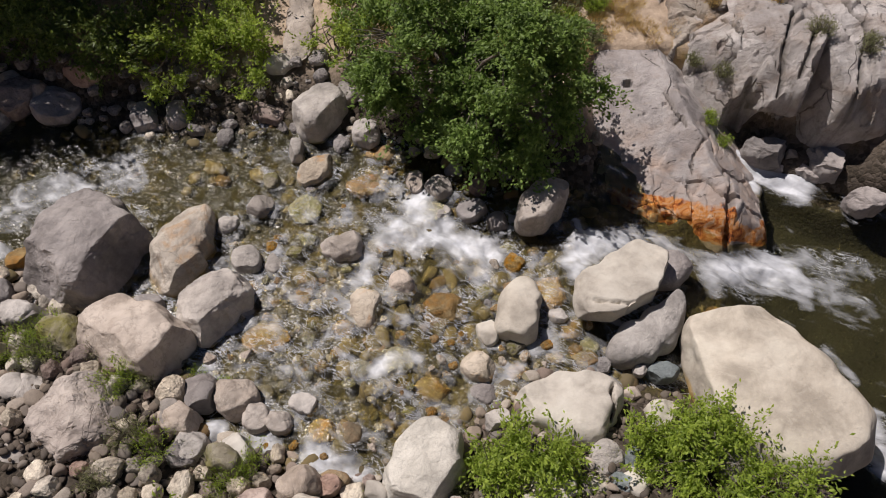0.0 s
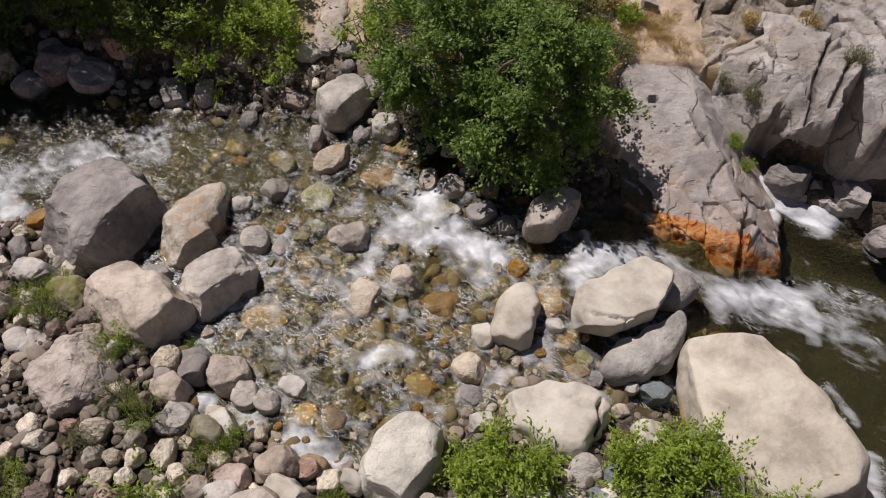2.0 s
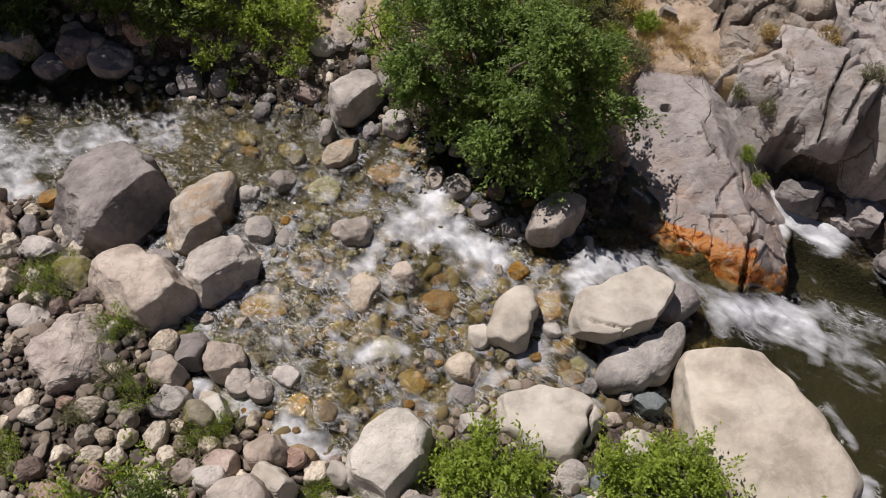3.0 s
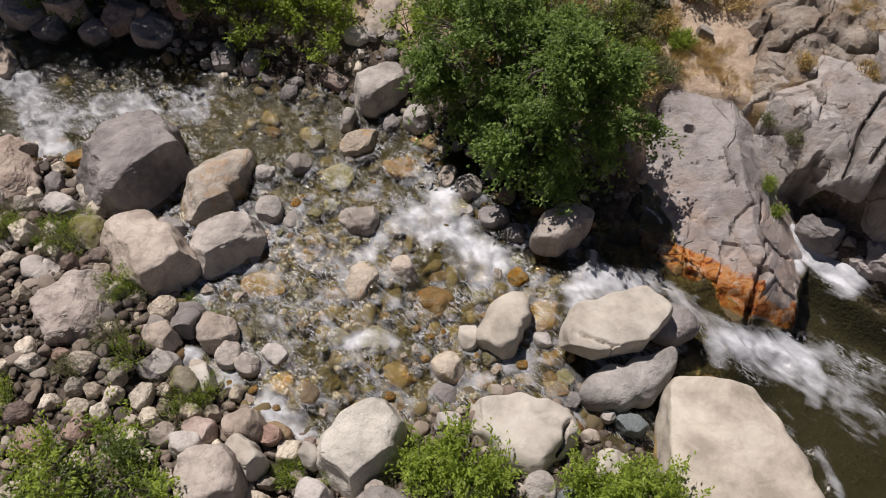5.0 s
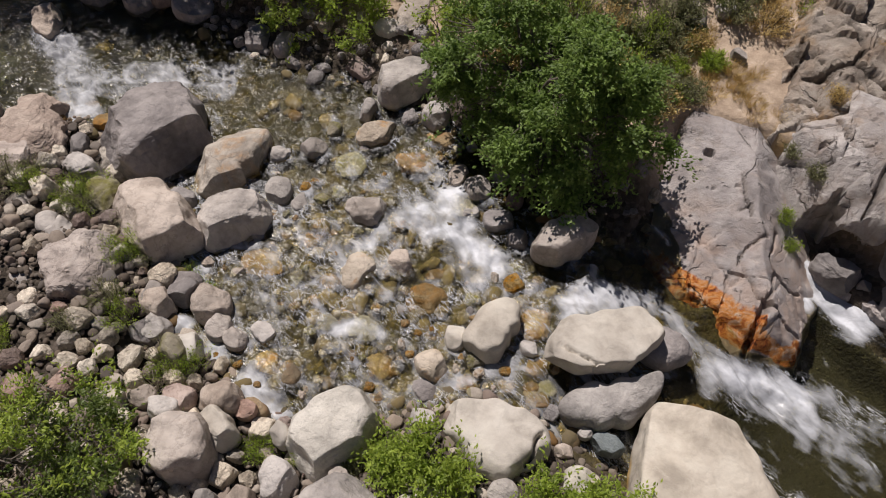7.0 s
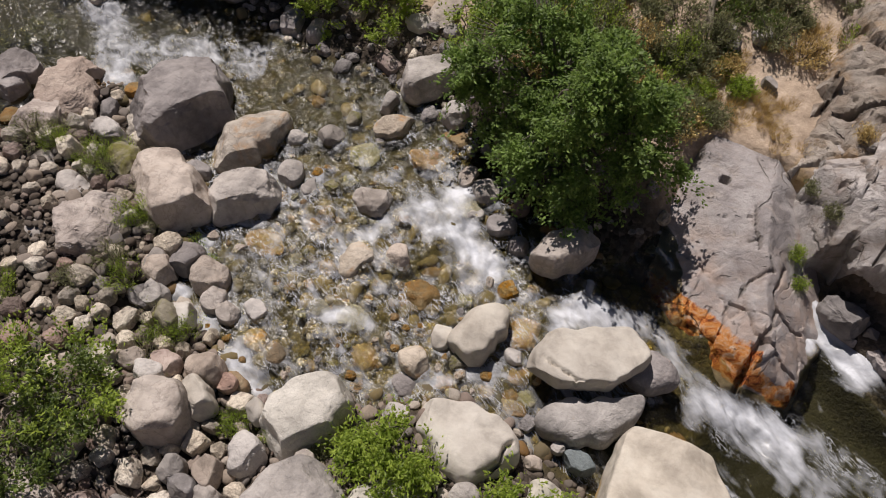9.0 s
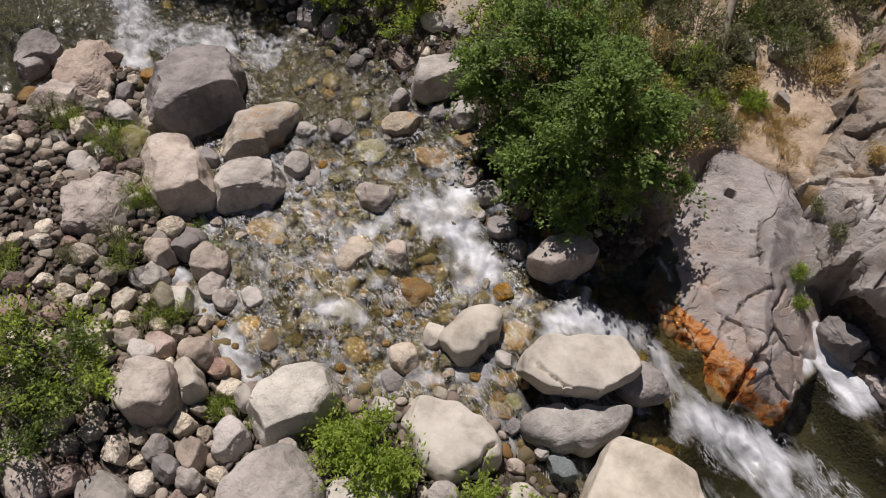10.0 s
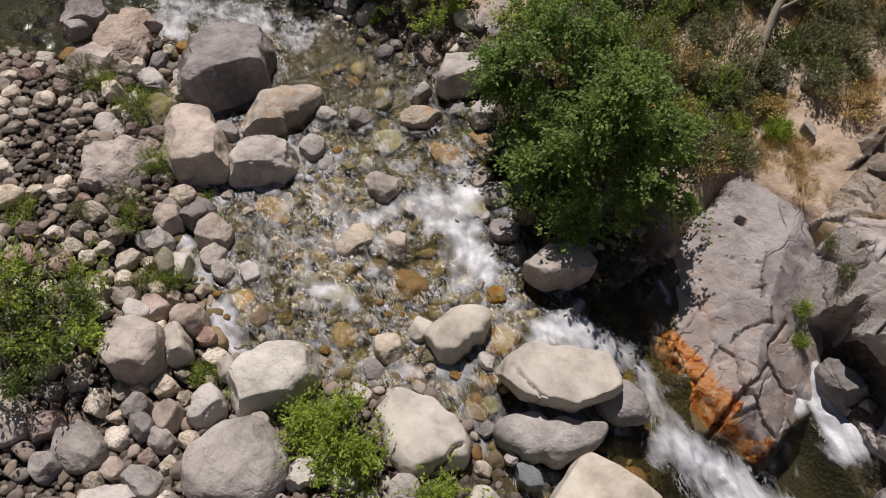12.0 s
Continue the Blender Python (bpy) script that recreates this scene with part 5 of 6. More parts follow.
bedrock((5.2, 8.0, 10.2, 14.6),
        (((6.3, 12.95, 1.10), 184, 33), ((6.89, 12.09, 0.85), 220, 64), ((6.93, 12.1, 0.85), -22, 82), ((7.3, 13.9, 1.55), 85, 18)),
        "jointed grey bedrock shoulder beside a dark cleft", 5.0, rough=0.06, res=0.042, material=CRAG, blocks=((0.9, 0.13, 0.03, 0.06), (0.34, 0.09, 0.012, 0.0)),
        cracks=((((5.7, 13.0), (6.3, 12.7), (6.9, 12.55), (7.4, 12.7)), 0.14, 0.06), (((5.25, 13.4), (6.05, 13.75), (6.9, 14.1)), 0.3, 0.10), (((6.5, 13.6), (6.7, 13.0), (7.4, 12.7)), 0.12, 0.06), (((6.92, 12.0), (6.86, 11.7)), 1.0, 0.14), (((6.86, 11.75), (6.76, 11.3), (6.7, 10.9)), 1.4, 0.26)),
        holes=((6.35, 12.95, 0.1, 0.2), (5.85, 12.95, 0.09, 0.2)))
bedrock((6.6, 9.4, 10.4, 14.8),
        (((6.95, 12.02, 0.85), 230, 60), ((6.3, 12.95, 1.12), 184, 33), ((8.1, 11.85, 1.2), -35, 82), ((7.5, 13.95, 1.60), 85, 18), ((8.0, 12.8, 1.85), 60, 6), ((7.35, 11.5, 0.3), 258, 83)),
        "pale grey bedrock buttress split by joints", 7.0, rough=0.06, res=0.042, material=CRAG, blocks=((1.2, 0.10, 0.03, 0.05), (0.4, 0.08, 0.012, 0.0)),
        cracks=((((8.2, 13.9), (7.75, 13.1), (7.45, 12.4), (7.45, 11.6)), 0.18, 0.06), (((8.5, 12.9), (8.1, 12.5), (7.75, 11.7)), 0.16, 0.06), (((6.92, 12.0), (6.86, 11.7)), 1.0, 0.14), (((6.88, 11.75), (6.82, 11.3), (6.8, 10.9)), 1.4, 0.28)),
        holes=((8.3, 11.75, 0.34, 2.2),), undercut=0.7)
bedrock((7.6, 14.5, 8.8, 15.6),
        (((9.0, 11.6, 1.35), 248, 24), ((9.2, 11.0, 0.3), -80, 66), ((8.66, 11.6, 0.8), 205, 80), ((9.3, 14.6, 2.2), 90, 25), ((10.0, 12.2, 1.9), 30, 4), ((8.9, 11.15, 0.0), 262, 83)),
        "rounded grey bedrock bluff above the pool", 11.0, rough=0.10, res=0.05, material=CRAG, blocks=((1.1, 0.13, 0.05, 0.06), (0.4, 0.09, 0.012, 0.0)),
        cracks=((((8.9, 13.8), (9.3, 12.6), (9.0, 11.2)), 0.16, 0.08), (((9.3, 12.6), (10.2, 12.2)), 0.14, 0.07)),
        holes=((9.35, 11.25, 0.22, 0.2),), undercut=0.15)
bedrock((4.3, 13.0, 12.8, 18.5),
        (((6.8, 14.9, 1.55), 238, 22), ((5.15, 14.9, 0.9), 192, 58), ((6.3, 13.9, 1.2), -70, 66), ((9.0, 17.8, 3.2), 90, 15)),
        "weathered brown-grey rock ledge on the slope", 14.0, rough=0.13, res=0.05, blocks=((1.0, 0.18, 0.06, 0.08), (0.34, 0.15, 0.02, 0.02)), material=LEDGE,
        cracks=((((5.6, 14.8), (6.4, 15.1), (7.2, 14.7), (8.4, 15.0)), 0.18, 0.08), (((6.2, 16.2), (6.6, 15.6), (6.4, 15.1)), 0.18, 0.08), (((5.3, 15.6), (5.35, 14.8), (5.3, 14.1)), 0.2, 0.09)),
        holes=((5.1, 15.2, 0.2, 0.6), (6.9, 14.3, 0.14, 0.2), (6.0, 14.8, 0.16, 0.2)))

def surface(x, y):
    """Height of the topmost rock or ground at a place."""
    hits = [tree_of.ray_cast(Vector((x, y, 30)), Vector((0, 0, -1)))[0] for tree_of in SURFACES]
    return max(h.z for h in hits if h is not None)


SURFACES = []
for ob in scene.objects:
    if ob.name.startswith(("rock_outcrop", "ground")):
        SURFACES.append(BVHTree.FromPolygons([v.co[:] for v in ob.data.vertices], [p.vertices[:] for p in ob.data.polygons]))

# ---- plants ----
def tube_data(points, radii, sides=6):
    pts = [Vector(p) for p in points]
    verts, faces = [], []
    for k, p in enumerate(pts):
        d = (pts[min(k + 1, len(pts) - 1)] - pts[max(k - 1, 0)]).normalized()
        u = d.orthogonal().normalized()
        v = d.cross(u)
        for s in range(sides):
            a = 2 * math.pi * s / sides
            verts.append(tuple(p + (u * math.cos(a) + v * math.sin(a)) * radii[k]))
        if k:
            b = (k - 1) * sides
            for s in range(sides):
                faces.append((b + s, b + (s + 1) % sides, b + sides + (s + 1) % sides, b + sides + s))
    return verts, faces


def tubes(name, lines, material, parent, sides=6):
    verts, faces = [], []
    for points, radii in lines:
        v, f = tube_data(points, radii, sides)
        base = len(verts)
        verts += v
        faces += [tuple(i + base for i in q) for q in f]
    ob = new(name, link_mesh(name, verts, faces, material))
    ob.parent = parent
    return ob


def leaf_data(centres, axes, length, width, rng):
    """Folded leaf blades: one kite of two triangles each, at the centres, pointing along axes."""
    n = len(centres)
    axes = axes / (np.linalg.norm(axes, axis=1, keepdims=True) + 1e-9)
    other = rng.normal(size=(n, 3)) * 0.55 + np.array((0, 0, 1.0))
    side = np.cross(axes, other)
    side /= np.linalg.norm(side, axis=1, keepdims=True) + 1e-9
    nor = np.cross(axes, side)
    s = rng.uniform(0.65, 1.25, (n, 1))
    ln, w = length * s, width * s
    a = centres - axes * ln * 0.5
    b = centres + side * w * 0.5 + nor * w * 0.18
    c = centres + axes * ln * 0.5
    d = centres - side * w * 0.5 + nor * w * 0.18
    verts = np.stack([a, b, c, d], 1).reshape(-1, 3)
    i = np.arange(n)[:, None] * 4
    faces = np.concatenate([np.concatenate([i, i + 1, i + 2], 1), np.concatenate([i, i + 2, i + 3], 1)], 0)
    return verts, faces


def crown_points(lobes, density, rng, gaps=1.7, thin=-0.05):
    """Points and outward ways in the shells of a crown's lobes, thinned where one lobe lies inside another."""
    pts, way = [], []
    for cx, cy, cz, rx, ry, rz in lobes:
        n = int(density * (rx * ry * rz) ** (2 / 3) * 10)
        d = rng.normal(size=(n, 3))
        d /= np.linalg.norm(d, axis=1, keepdims=True)
        r = rng.uniform(0.25, 1.0, (n, 1)) ** 0.45
        r *= 1 + 0.45 * np.array([[noise.noise((a * 2.6 + 3 * cx, b * 2.6 + 3 * cy, c * 2.6))] for a, b, c in d])
        p = np.array((cx, cy, cz)) + d * r * np.array((rx, ry, rz))
        keep = np.array([noise.noise((a * gaps + 7, b * gaps, c * gaps)) > thin for a, b, c in p])
        pts.append(p[keep])
        way.append(d[keep])
    return np.concatenate(pts), np.concatenate(way)


def tree(name, base, lobes, label, seed, leaf=LEAF_TREE, density=40, per_clump=12, length=0.11, width=0.06, trunk_r=0.11, stems=3, category="tree", group="", lift=-0.45, gaps=1.7, sprays=34, thin=-0.05):
    rng = np.random.default_rng(seed)
    root = tagged(new(name), label, category, group)
    root.location = base
    o = np.array(base)
    lob = np.array(lobes, float)
    lob[:, :3] -= o
    mid = lob[:, :3].mean(0)
    lines, limb_lines = [], []
    for s in range(stems):
        top = mid * np.array((0.75, 0.75, 0.85)) + rng.normal(size=3) * np.array((0.6, 0.5, 0.2))
        foot = np.array((rng.normal() * 0.12, rng.normal() * 0.12, -0.35))
        pts = [foot + (top - foot) * t + rng.normal(size=3) * 0.05 * (0 < t < 1) for t in (0, 0.25, 0.5, 0.75, 1)]
        lines.append((pts, [trunk_r * k for k in (1.25, 1.0, 0.85, 0.65, 0.4)]))
    ends = []
    for k, (cx, cy, cz, rx, ry, rz) in enumerate(lob):
        stem = lines[k % stems][0]
        a = np.array(stem[2 + k % 3])
        c = np.array((cx, cy, cz))
        m = (a + c) / 2 + np.array((0, 0, 0.15)) + rng.normal(size=3) * 0.1
        limb_lines.append(([a, m, c], [trunk_r * 0.5, trunk_r * 0.35, trunk_r * 0.15]))
        for _ in range(9):
            d = rng.normal(size=3)
            d /= np.linalg.norm(d)
            e = c + d * np.array((rx, ry, rz)) * 0.9
            limb_lines.append(([m * 0.3 + c * 0.7, (m * 0.2 + c * 0.3 + e * 0.5), e], [trunk_r * 0.16, trunk_r * 0.1, trunk_r * 0.04]))
    for ln in lines:
        tubes("trunk", [ln], BARK, root, 8)
    tubes("branch", limb_lines, BARK, root, 5)
    p, d = crown_points(lob, density, rng, gaps, thin)
    n = len(p)
    c = np.repeat(p, per_clump, 0) + rng.normal(size=(n * per_clump, 3)) * 0.105
    ax = np.repeat(d, per_clump, 0) * 0.6 + rng.normal(size=(n * per_clump, 3)) * 0.7 + np.array((0, 0, -0.15))
    # sprays that reach out of the crown and droop at the tip
    pick = rng.choice(n, min(n, sprays * len(lob)), replace=False)
    t = rng.uniform(0, 1, (len(pick), 22, 1))
    reach = rng.uniform(0.25, 0.6, (len(pick), 1, 1))
    out = d[pick][:, None, :] * np.array((1, 1, 0.6)) + rng.normal(size=(len(pick), 1, 3)) * 0.3
    q = p[pick][:, None, :] + out * t * reach + np.array((0, 0, lift)) * t * t * reach + rng.normal(size=(len(pick), 22, 3)) * 0.04
    c = np.concatenate([c, q.reshape(-1, 3)])
    ax = np.concatenate([ax, (out + rng.normal(size=q.shape) * 0.7).reshape(-1, 3)])
    v, f = leaf_data(c, ax, length, width, rng)
    crown = new("crown", link_mesh("crown", v, f, leaf, smooth=False))
    crown.parent = root
    return root


def shrub(name, base, rx, ry, h, label, seed, leaf, shoots=60, leaves=60, length=0.075, width=0.022, category="shrub", group="", wood=BARK):
    """A bush of many arching shoots with narrow leaves along each."""
    rng = np.random.default_rng(seed)
    root = tagged(new(name), label, category, group)
    root.location = base
    lines, cs, axs = [], [], []
    for _ in range(shoots):
        a = rng.uniform(0, 2 * math.pi)
        r = math.sqrt(rng.uniform(0, 1))
        foot = np.array((rx * 0.35 * r * math.cos(a), ry * 0.35 * r * math.sin(a), -0.1))
        tip = np.array((rx * r * math.cos(a), ry * r * math.sin(a), h * (1 - 0.55 * r * r) * rng.uniform(0.7, 1.1)))
        mid = foot * 0.5 + tip * 0.5 + np.array((0, 0, 0.18 * h)) + rng.normal(size=3) * 0.04
        lines.append(([foot, mid, tip], [0.012, 0.008, 0.003]))
        t = rng.uniform(0.25, 1.05, (leaves, 1))
        q = (1 - t) ** 2 * foot + 2 * t * (1 - t) * mid + t * t * tip
        cs.append(q + rng.normal(size=(leaves, 3)) * 0.055)
        along = (tip - foot) / (np.linalg.norm(tip - foot) + 1e-9)
        axs.append(along * 0.8 + rng.normal(size=(leaves, 3)) * 0.55 + np.array((0, 0, 0.25)))
    tagged(tubes("stem", lines, wood, root, 4), kind="stuff")
    v, f = leaf_data(np.concatenate(cs), np.concatenate(axs), length, width, rng)
    ob = new("foliage", link_mesh("foliage", v, f, leaf, smooth=False))
    ob.parent = root
    return root


def grass_tuft(name, base, r, h, label, seed, leaf, blades=120, width=0.012, group="", lean=0.5):
    """Blades rising from one root, each bent outwards in two pieces."""
    rng = np.random.default_rng(seed)
    verts, faces = [], []
    for _ in range(blades):
        a, k = rng.uniform(0, 2 * math.pi), math.sqrt(rng.uniform(0, 1))
        foot = np.array((r * 0.5 * k * math.cos(a), r * 0.5 * k * math.sin(a), -0.03))
        out = np.array((math.cos(a), math.sin(a), 0)) * k * lean + rng.normal(size=3) * 0.25 * np.array((1, 1, 0))
        hh = h * rng.uniform(0.5, 1.1)
        m = foot + out * hh * 0.35 + np.array((0, 0, hh * 0.6))
        e = foot + out * hh * 0.95 + np.array((0, 0, hh))
        s = np.array((-math.sin(a + 1), math.cos(a + 1), 0)) * width
        i = len(verts)
        verts += [foot - s, foot + s, m + s * 0.8, m - s * 0.8, e]
        faces += [(i, i + 1, i + 2, i + 3), (i + 3, i + 2, i + 4)]
    ob = new(name, link_mesh(name, verts, faces, leaf, smooth=False))
    ob.location = base
    return tagged(ob, label, "grass", group)


def level(x, y):
    return float(land(x, y)[0])


# the alder over the stream: two masses of foliage with a furrow between them and drooping skirts
ALDER = []
rnd = random.Random(8)
for cx, cy, cz, rx, ry, rz, n in ((-0.75, 12.0, 2.1, 1.25, 1.25, 1.2, 11), (1.42, 11.0, 2.2, 1.2, 1.15, 1.3, 12), (0.4, 11.2, 1.3, 1.4, 0.8, 0.7, 5), (1.0, 12.3, 1.8, 1.3, 0.8, 0.8, 4)):
    for k in range(n):
        u, a = rnd.uniform(-0.35, 1.0), rnd.uniform(0, 6.28)
        q = math.sqrt(max(0, 1 - u * u)) * rnd.uniform(0.75, 1.0)
        r = rnd.uniform(0.32, 0.62)
        ALDER.append((cx + rx * q * math.cos(a), cy + 0.12 + ry * q * math.sin(a), cz + rz * u, r * rnd.uniform(0.8, 1.3), r * rnd.uniform(0.8, 1.3), r * rnd.uniform(0.6, 1.0)))
for x, y, z, r in ((0.9, 10.0, 1.0, 0.6), (1.8, 10.1, 1.4, 0.5), (2.35, 10.4, 1.4, 0.5), (-0.2, 10.6, 1.0, 0.55), (-1.6, 11.4, 1.5, 0.6), (2.5, 10.9, 1.8, 0.5), (0.4, 10.1, 1.4, 0.5), (1.6, 9.9, 0.7, 0.45), (3.0, 11.3, 1.5, 0.4)):
    ALDER.append((x, y, z, r, r, r * 0.8))
tree("alder_tree", (0.7, 11.2, 0.5),
     ALDER,
     "leafy green alder leaning over the stream from the far bank", 5, density=50, per_clump=14, length=0.105, width=0.056, gaps=1.6, thin=0.05)

# willows on the near bank
def willow(base, rx, ry, h, label, seed, lobes=26, leaf=LEAF_BUSH, density=28, name="willow_bush", group="willows on the near bank", length=0.095):
    """A willow bush: many upright tufts of small narrow leaves, taller in the middle."""
    r = random.Random(seed)
    tufts = []
    for k in range(lobes):
        a, q = r.uniform(0, 6.28), math.sqrt(r.random())
        t = r.uniform(0.13, 0.25) * (0.6 + 0.4 * h)
        top = h * (1 - 0.5 * q * q) * r.uniform(0.65, 1.1)
        tufts.append((base[0] + rx * q * math.cos(a), base[1] + ry * q * math.sin(a), base[2] + top - t, t, t, t * r.uniform(1.6, 2.8)))
    return tree(name, base, tufts, label, seed, leaf, 1.7 * density, 15, length, 0.42 * length, 0.03, 5, "shrub", group, 0.8, 2.4, 30, 0.17)


willow((1.25, 3.35, 0.15), 0.95, 0.65, 0.8, "low bright green willow bush between cream boulders", 11, 26)
willow((4.3, 3.6, 0.05), 1.05, 0.95, 0.9, "spreading bright green willow bush against the giant boulder", 12, 34)
willow((5.4, 2.7, 0.2), 0.75, 0.6, 0.8, "bright green willow bush beneath the giant boulder", 13, 16)
willow((-4.3, 0.9, 0.5), 1.55, 1.3, 1.9, "large yellow-green willow bush on the gravel bank", 14, 20, LEAF_BUSH, 9)
# dark inner leaves, added to stand for the shade inside the big willow
willow((-4.2, 0.5, 0.55), 1.5, 1.3, 1.5, "dark green leaf underlay added for the willow's shaded inside", 15, 26, LEAF_DARK, 20)

# sprigs among the boulders
for k, (x, y, r, h) in enumerate(((-5.9, 5.1, 0.35, 0.35), (-5.0, 5.2, 0.22, 0.35), (-5.3, 3.7, 0.4, 0.4), (-6.0, 3.1, 0.28, 0.3), (-7.9, 5.6, 0.4, 0.4), (-3.9, 3.2, 0.4, 0.4),
                                  (-9.3, 5.7, 0.5, 0.35), (-0.9, 2.9, 0.25, 0.3), (-1.6, 2.6, 0.25, 0.35), (0.1, 3.0, 0.25, 0.3), (-4.5, 5.1, 0.2, 0.3),
                                  (-6.25, 4.95, 0.35, 0.4), (-5.7, 3.9, 0.35, 0.45), (-3.7, 3.55, 0.4, 0.5), (-6.9, 2.2, 0.35, 0.35), (-9.6, 5.35, 0.45, 0.5), (-9.1, 5.5, 0.35, 0.4), (-8.3, 5.75, 0.4, 0.4), (-7.95, 5.5, 0.35, 0.45), (-6.1, 5.2, 0.3, 0.45), (-8.0, 6.2, 0.3, 0.3))):
    shrub("green_sprig", (x, y, level(x, y) + 0.05), 1.25 * r, 1.25 * r, 1.2 * h, "small green sprig growing between cobbles", 40 + k, LEAF_BUSH if k % 3 else LEAF_OLIVE, 26, 40, 0.075, 0.015, "plant", "sprigs between the cobbles")

for k, (x, y, r, h) in enumerate(((-4.25, 3.35, 0.5, 0.35), (-3.95, 2.75, 0.45, 0.3), (-6.9, 5.7, 0.35, 0.3), (-3.1, 2.3, 0.4, 0.3))):
    shrub("dry_twigs", (x, y, level(x, y) + 0.15), r, r, h, "bare dry twigs caught among the cobbles", 600 + k, LEAF_OLIVE, 24, 7, 0.06, 0.016, "plant", "dry twigs on the bank", DEADWOOD)

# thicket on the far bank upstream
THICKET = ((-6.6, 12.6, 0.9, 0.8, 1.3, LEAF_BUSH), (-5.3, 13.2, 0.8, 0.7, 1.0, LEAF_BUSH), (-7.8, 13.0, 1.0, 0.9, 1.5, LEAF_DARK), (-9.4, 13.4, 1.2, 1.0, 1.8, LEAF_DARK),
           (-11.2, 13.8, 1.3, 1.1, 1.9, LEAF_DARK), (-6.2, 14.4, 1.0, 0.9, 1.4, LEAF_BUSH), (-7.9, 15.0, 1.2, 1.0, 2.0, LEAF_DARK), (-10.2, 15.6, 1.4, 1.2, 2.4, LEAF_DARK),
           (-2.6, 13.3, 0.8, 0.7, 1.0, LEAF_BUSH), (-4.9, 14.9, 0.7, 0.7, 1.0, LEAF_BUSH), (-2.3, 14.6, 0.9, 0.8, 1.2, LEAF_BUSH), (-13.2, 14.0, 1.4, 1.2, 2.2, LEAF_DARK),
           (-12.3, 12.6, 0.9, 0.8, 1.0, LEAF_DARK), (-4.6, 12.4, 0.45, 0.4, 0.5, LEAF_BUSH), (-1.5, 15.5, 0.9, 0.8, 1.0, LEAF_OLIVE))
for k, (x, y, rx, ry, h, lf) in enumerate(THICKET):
    willow((x, y, level(x, y)), rx, ry, h, "bright green shrub on the far bank" if lf is LEAF_BUSH else "green shrub with leaves darkened for deep shade", 70 + k, 14 if lf is LEAF_BUSH else 22, lf, 16, "bank_shrub", "shrubs on the far bank", 0.11)

# unseen tall trees, added upstream so that their shade lies over the far shore
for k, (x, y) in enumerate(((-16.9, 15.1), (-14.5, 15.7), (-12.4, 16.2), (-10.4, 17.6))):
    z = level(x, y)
    tree("shading_tree", (x, y, z), tuple((x + 1.5 * math.cos(a), y + 1.5 * math.sin(a), z + 4.2 + 1.3 * (a % 2), 1.7, 1.7, 1.5) for a in (0, 1.2, 2.5, 3.8, 5.0)) + ((x, y, z + 6.0, 1.8, 1.8, 1.5),),
         "unseen tall dark tree added to shade the far shore", 90 + k, LEAF_DARK, 17, 8, 0.17, 0.09, 0.2, 2, group="trees upstream")

# scrub and dry grass on the slope behind the alder
rnd = random.Random(4)
for k in range(190):
    x, y = rnd.uniform(-1.5, 5.8), 12.9 + 9.0 * rnd.random() ** 1.2
    if x > 3.9 and y < 16.6 or x > 2.9 and y < 16.2 and k % 5 < 2:
        continue
    r = rnd.uniform(0.3, 0.8) * (0.6 if x > 2.9 and y < 16.2 else 1.0)
    shrub("slope_scrub", (x, y, level(x, y)), r, r, r * rnd.uniform(0.8, 1.3), "olive scrub bush on the dry slope", 200 + k, rnd.choice((LEAF_OLIVE, LEAF_BUSH, LEAF_OLIVE, LEAF_DARK, LEAF_OLIVE, STRAW)), 40, 26, 0.095, 0.03, group="scrub on the slope")
for k in range(110):
    x, y = rnd.uniform(-0.5, 5.6), rnd.uniform(13.7, 21.0)
    grass_tuft("dry_grass_tuft", (x, y, level(x, y)), 0.4, rnd.uniform(0.15, 0.32), "straw-coloured dry grass tuft on the slope", 300 + k, STRAW, 190, 0.004, group="dry grass on the slope")

for k, (x, y) in enumerate(((4.5, 14.25), (4.65, 14.0), (4.8, 13.8), (4.35, 14.5), (4.1, 14.6), (4.6, 14.6), (3.75, 13.6), (3.4, 13.5), (3.1, 13.3), (3.9, 13.9), (4.9, 13.5), (3.5, 14.1), (7.0, 15.7), (7.6, 15.2), (7.3, 15.9), (8.1, 15.6))):
    z = surface(x, y)
    grass_tuft("dry_grass_tuft", (x, y, z), 0.42, 0.13 + 0.03 * (k % 5), "golden dry grass tuft above the bedrock slab", 520 + k, STRAW, 230, 0.004, group="dry grass on the slope", lean=0.8)

for k, (x, y, r, lf) in enumerate(((3.6, 14.65, 0.35, LEAF_BUSH), (2.8, 14.2, 0.35, LEAF_BUSH), (3.0, 15.0, 0.25, LEAF_BUSH), (4.5, 16.15, 0.6, STRAW), (3.35, 13.6, 0.4, LEAF_OLIVE), (2.9, 13.5, 0.45, LEAF_OLIVE))):
    shrub("slope_scrub", (x, y, level(x, y)), r, r, r * 0.9, "low straw-gold bush on bare soil" if lf is STRAW else "fresh green shrub on the bare soil", 640 + k, lf, 60, 36, 0.08, 0.022, group="scrub on the slope")

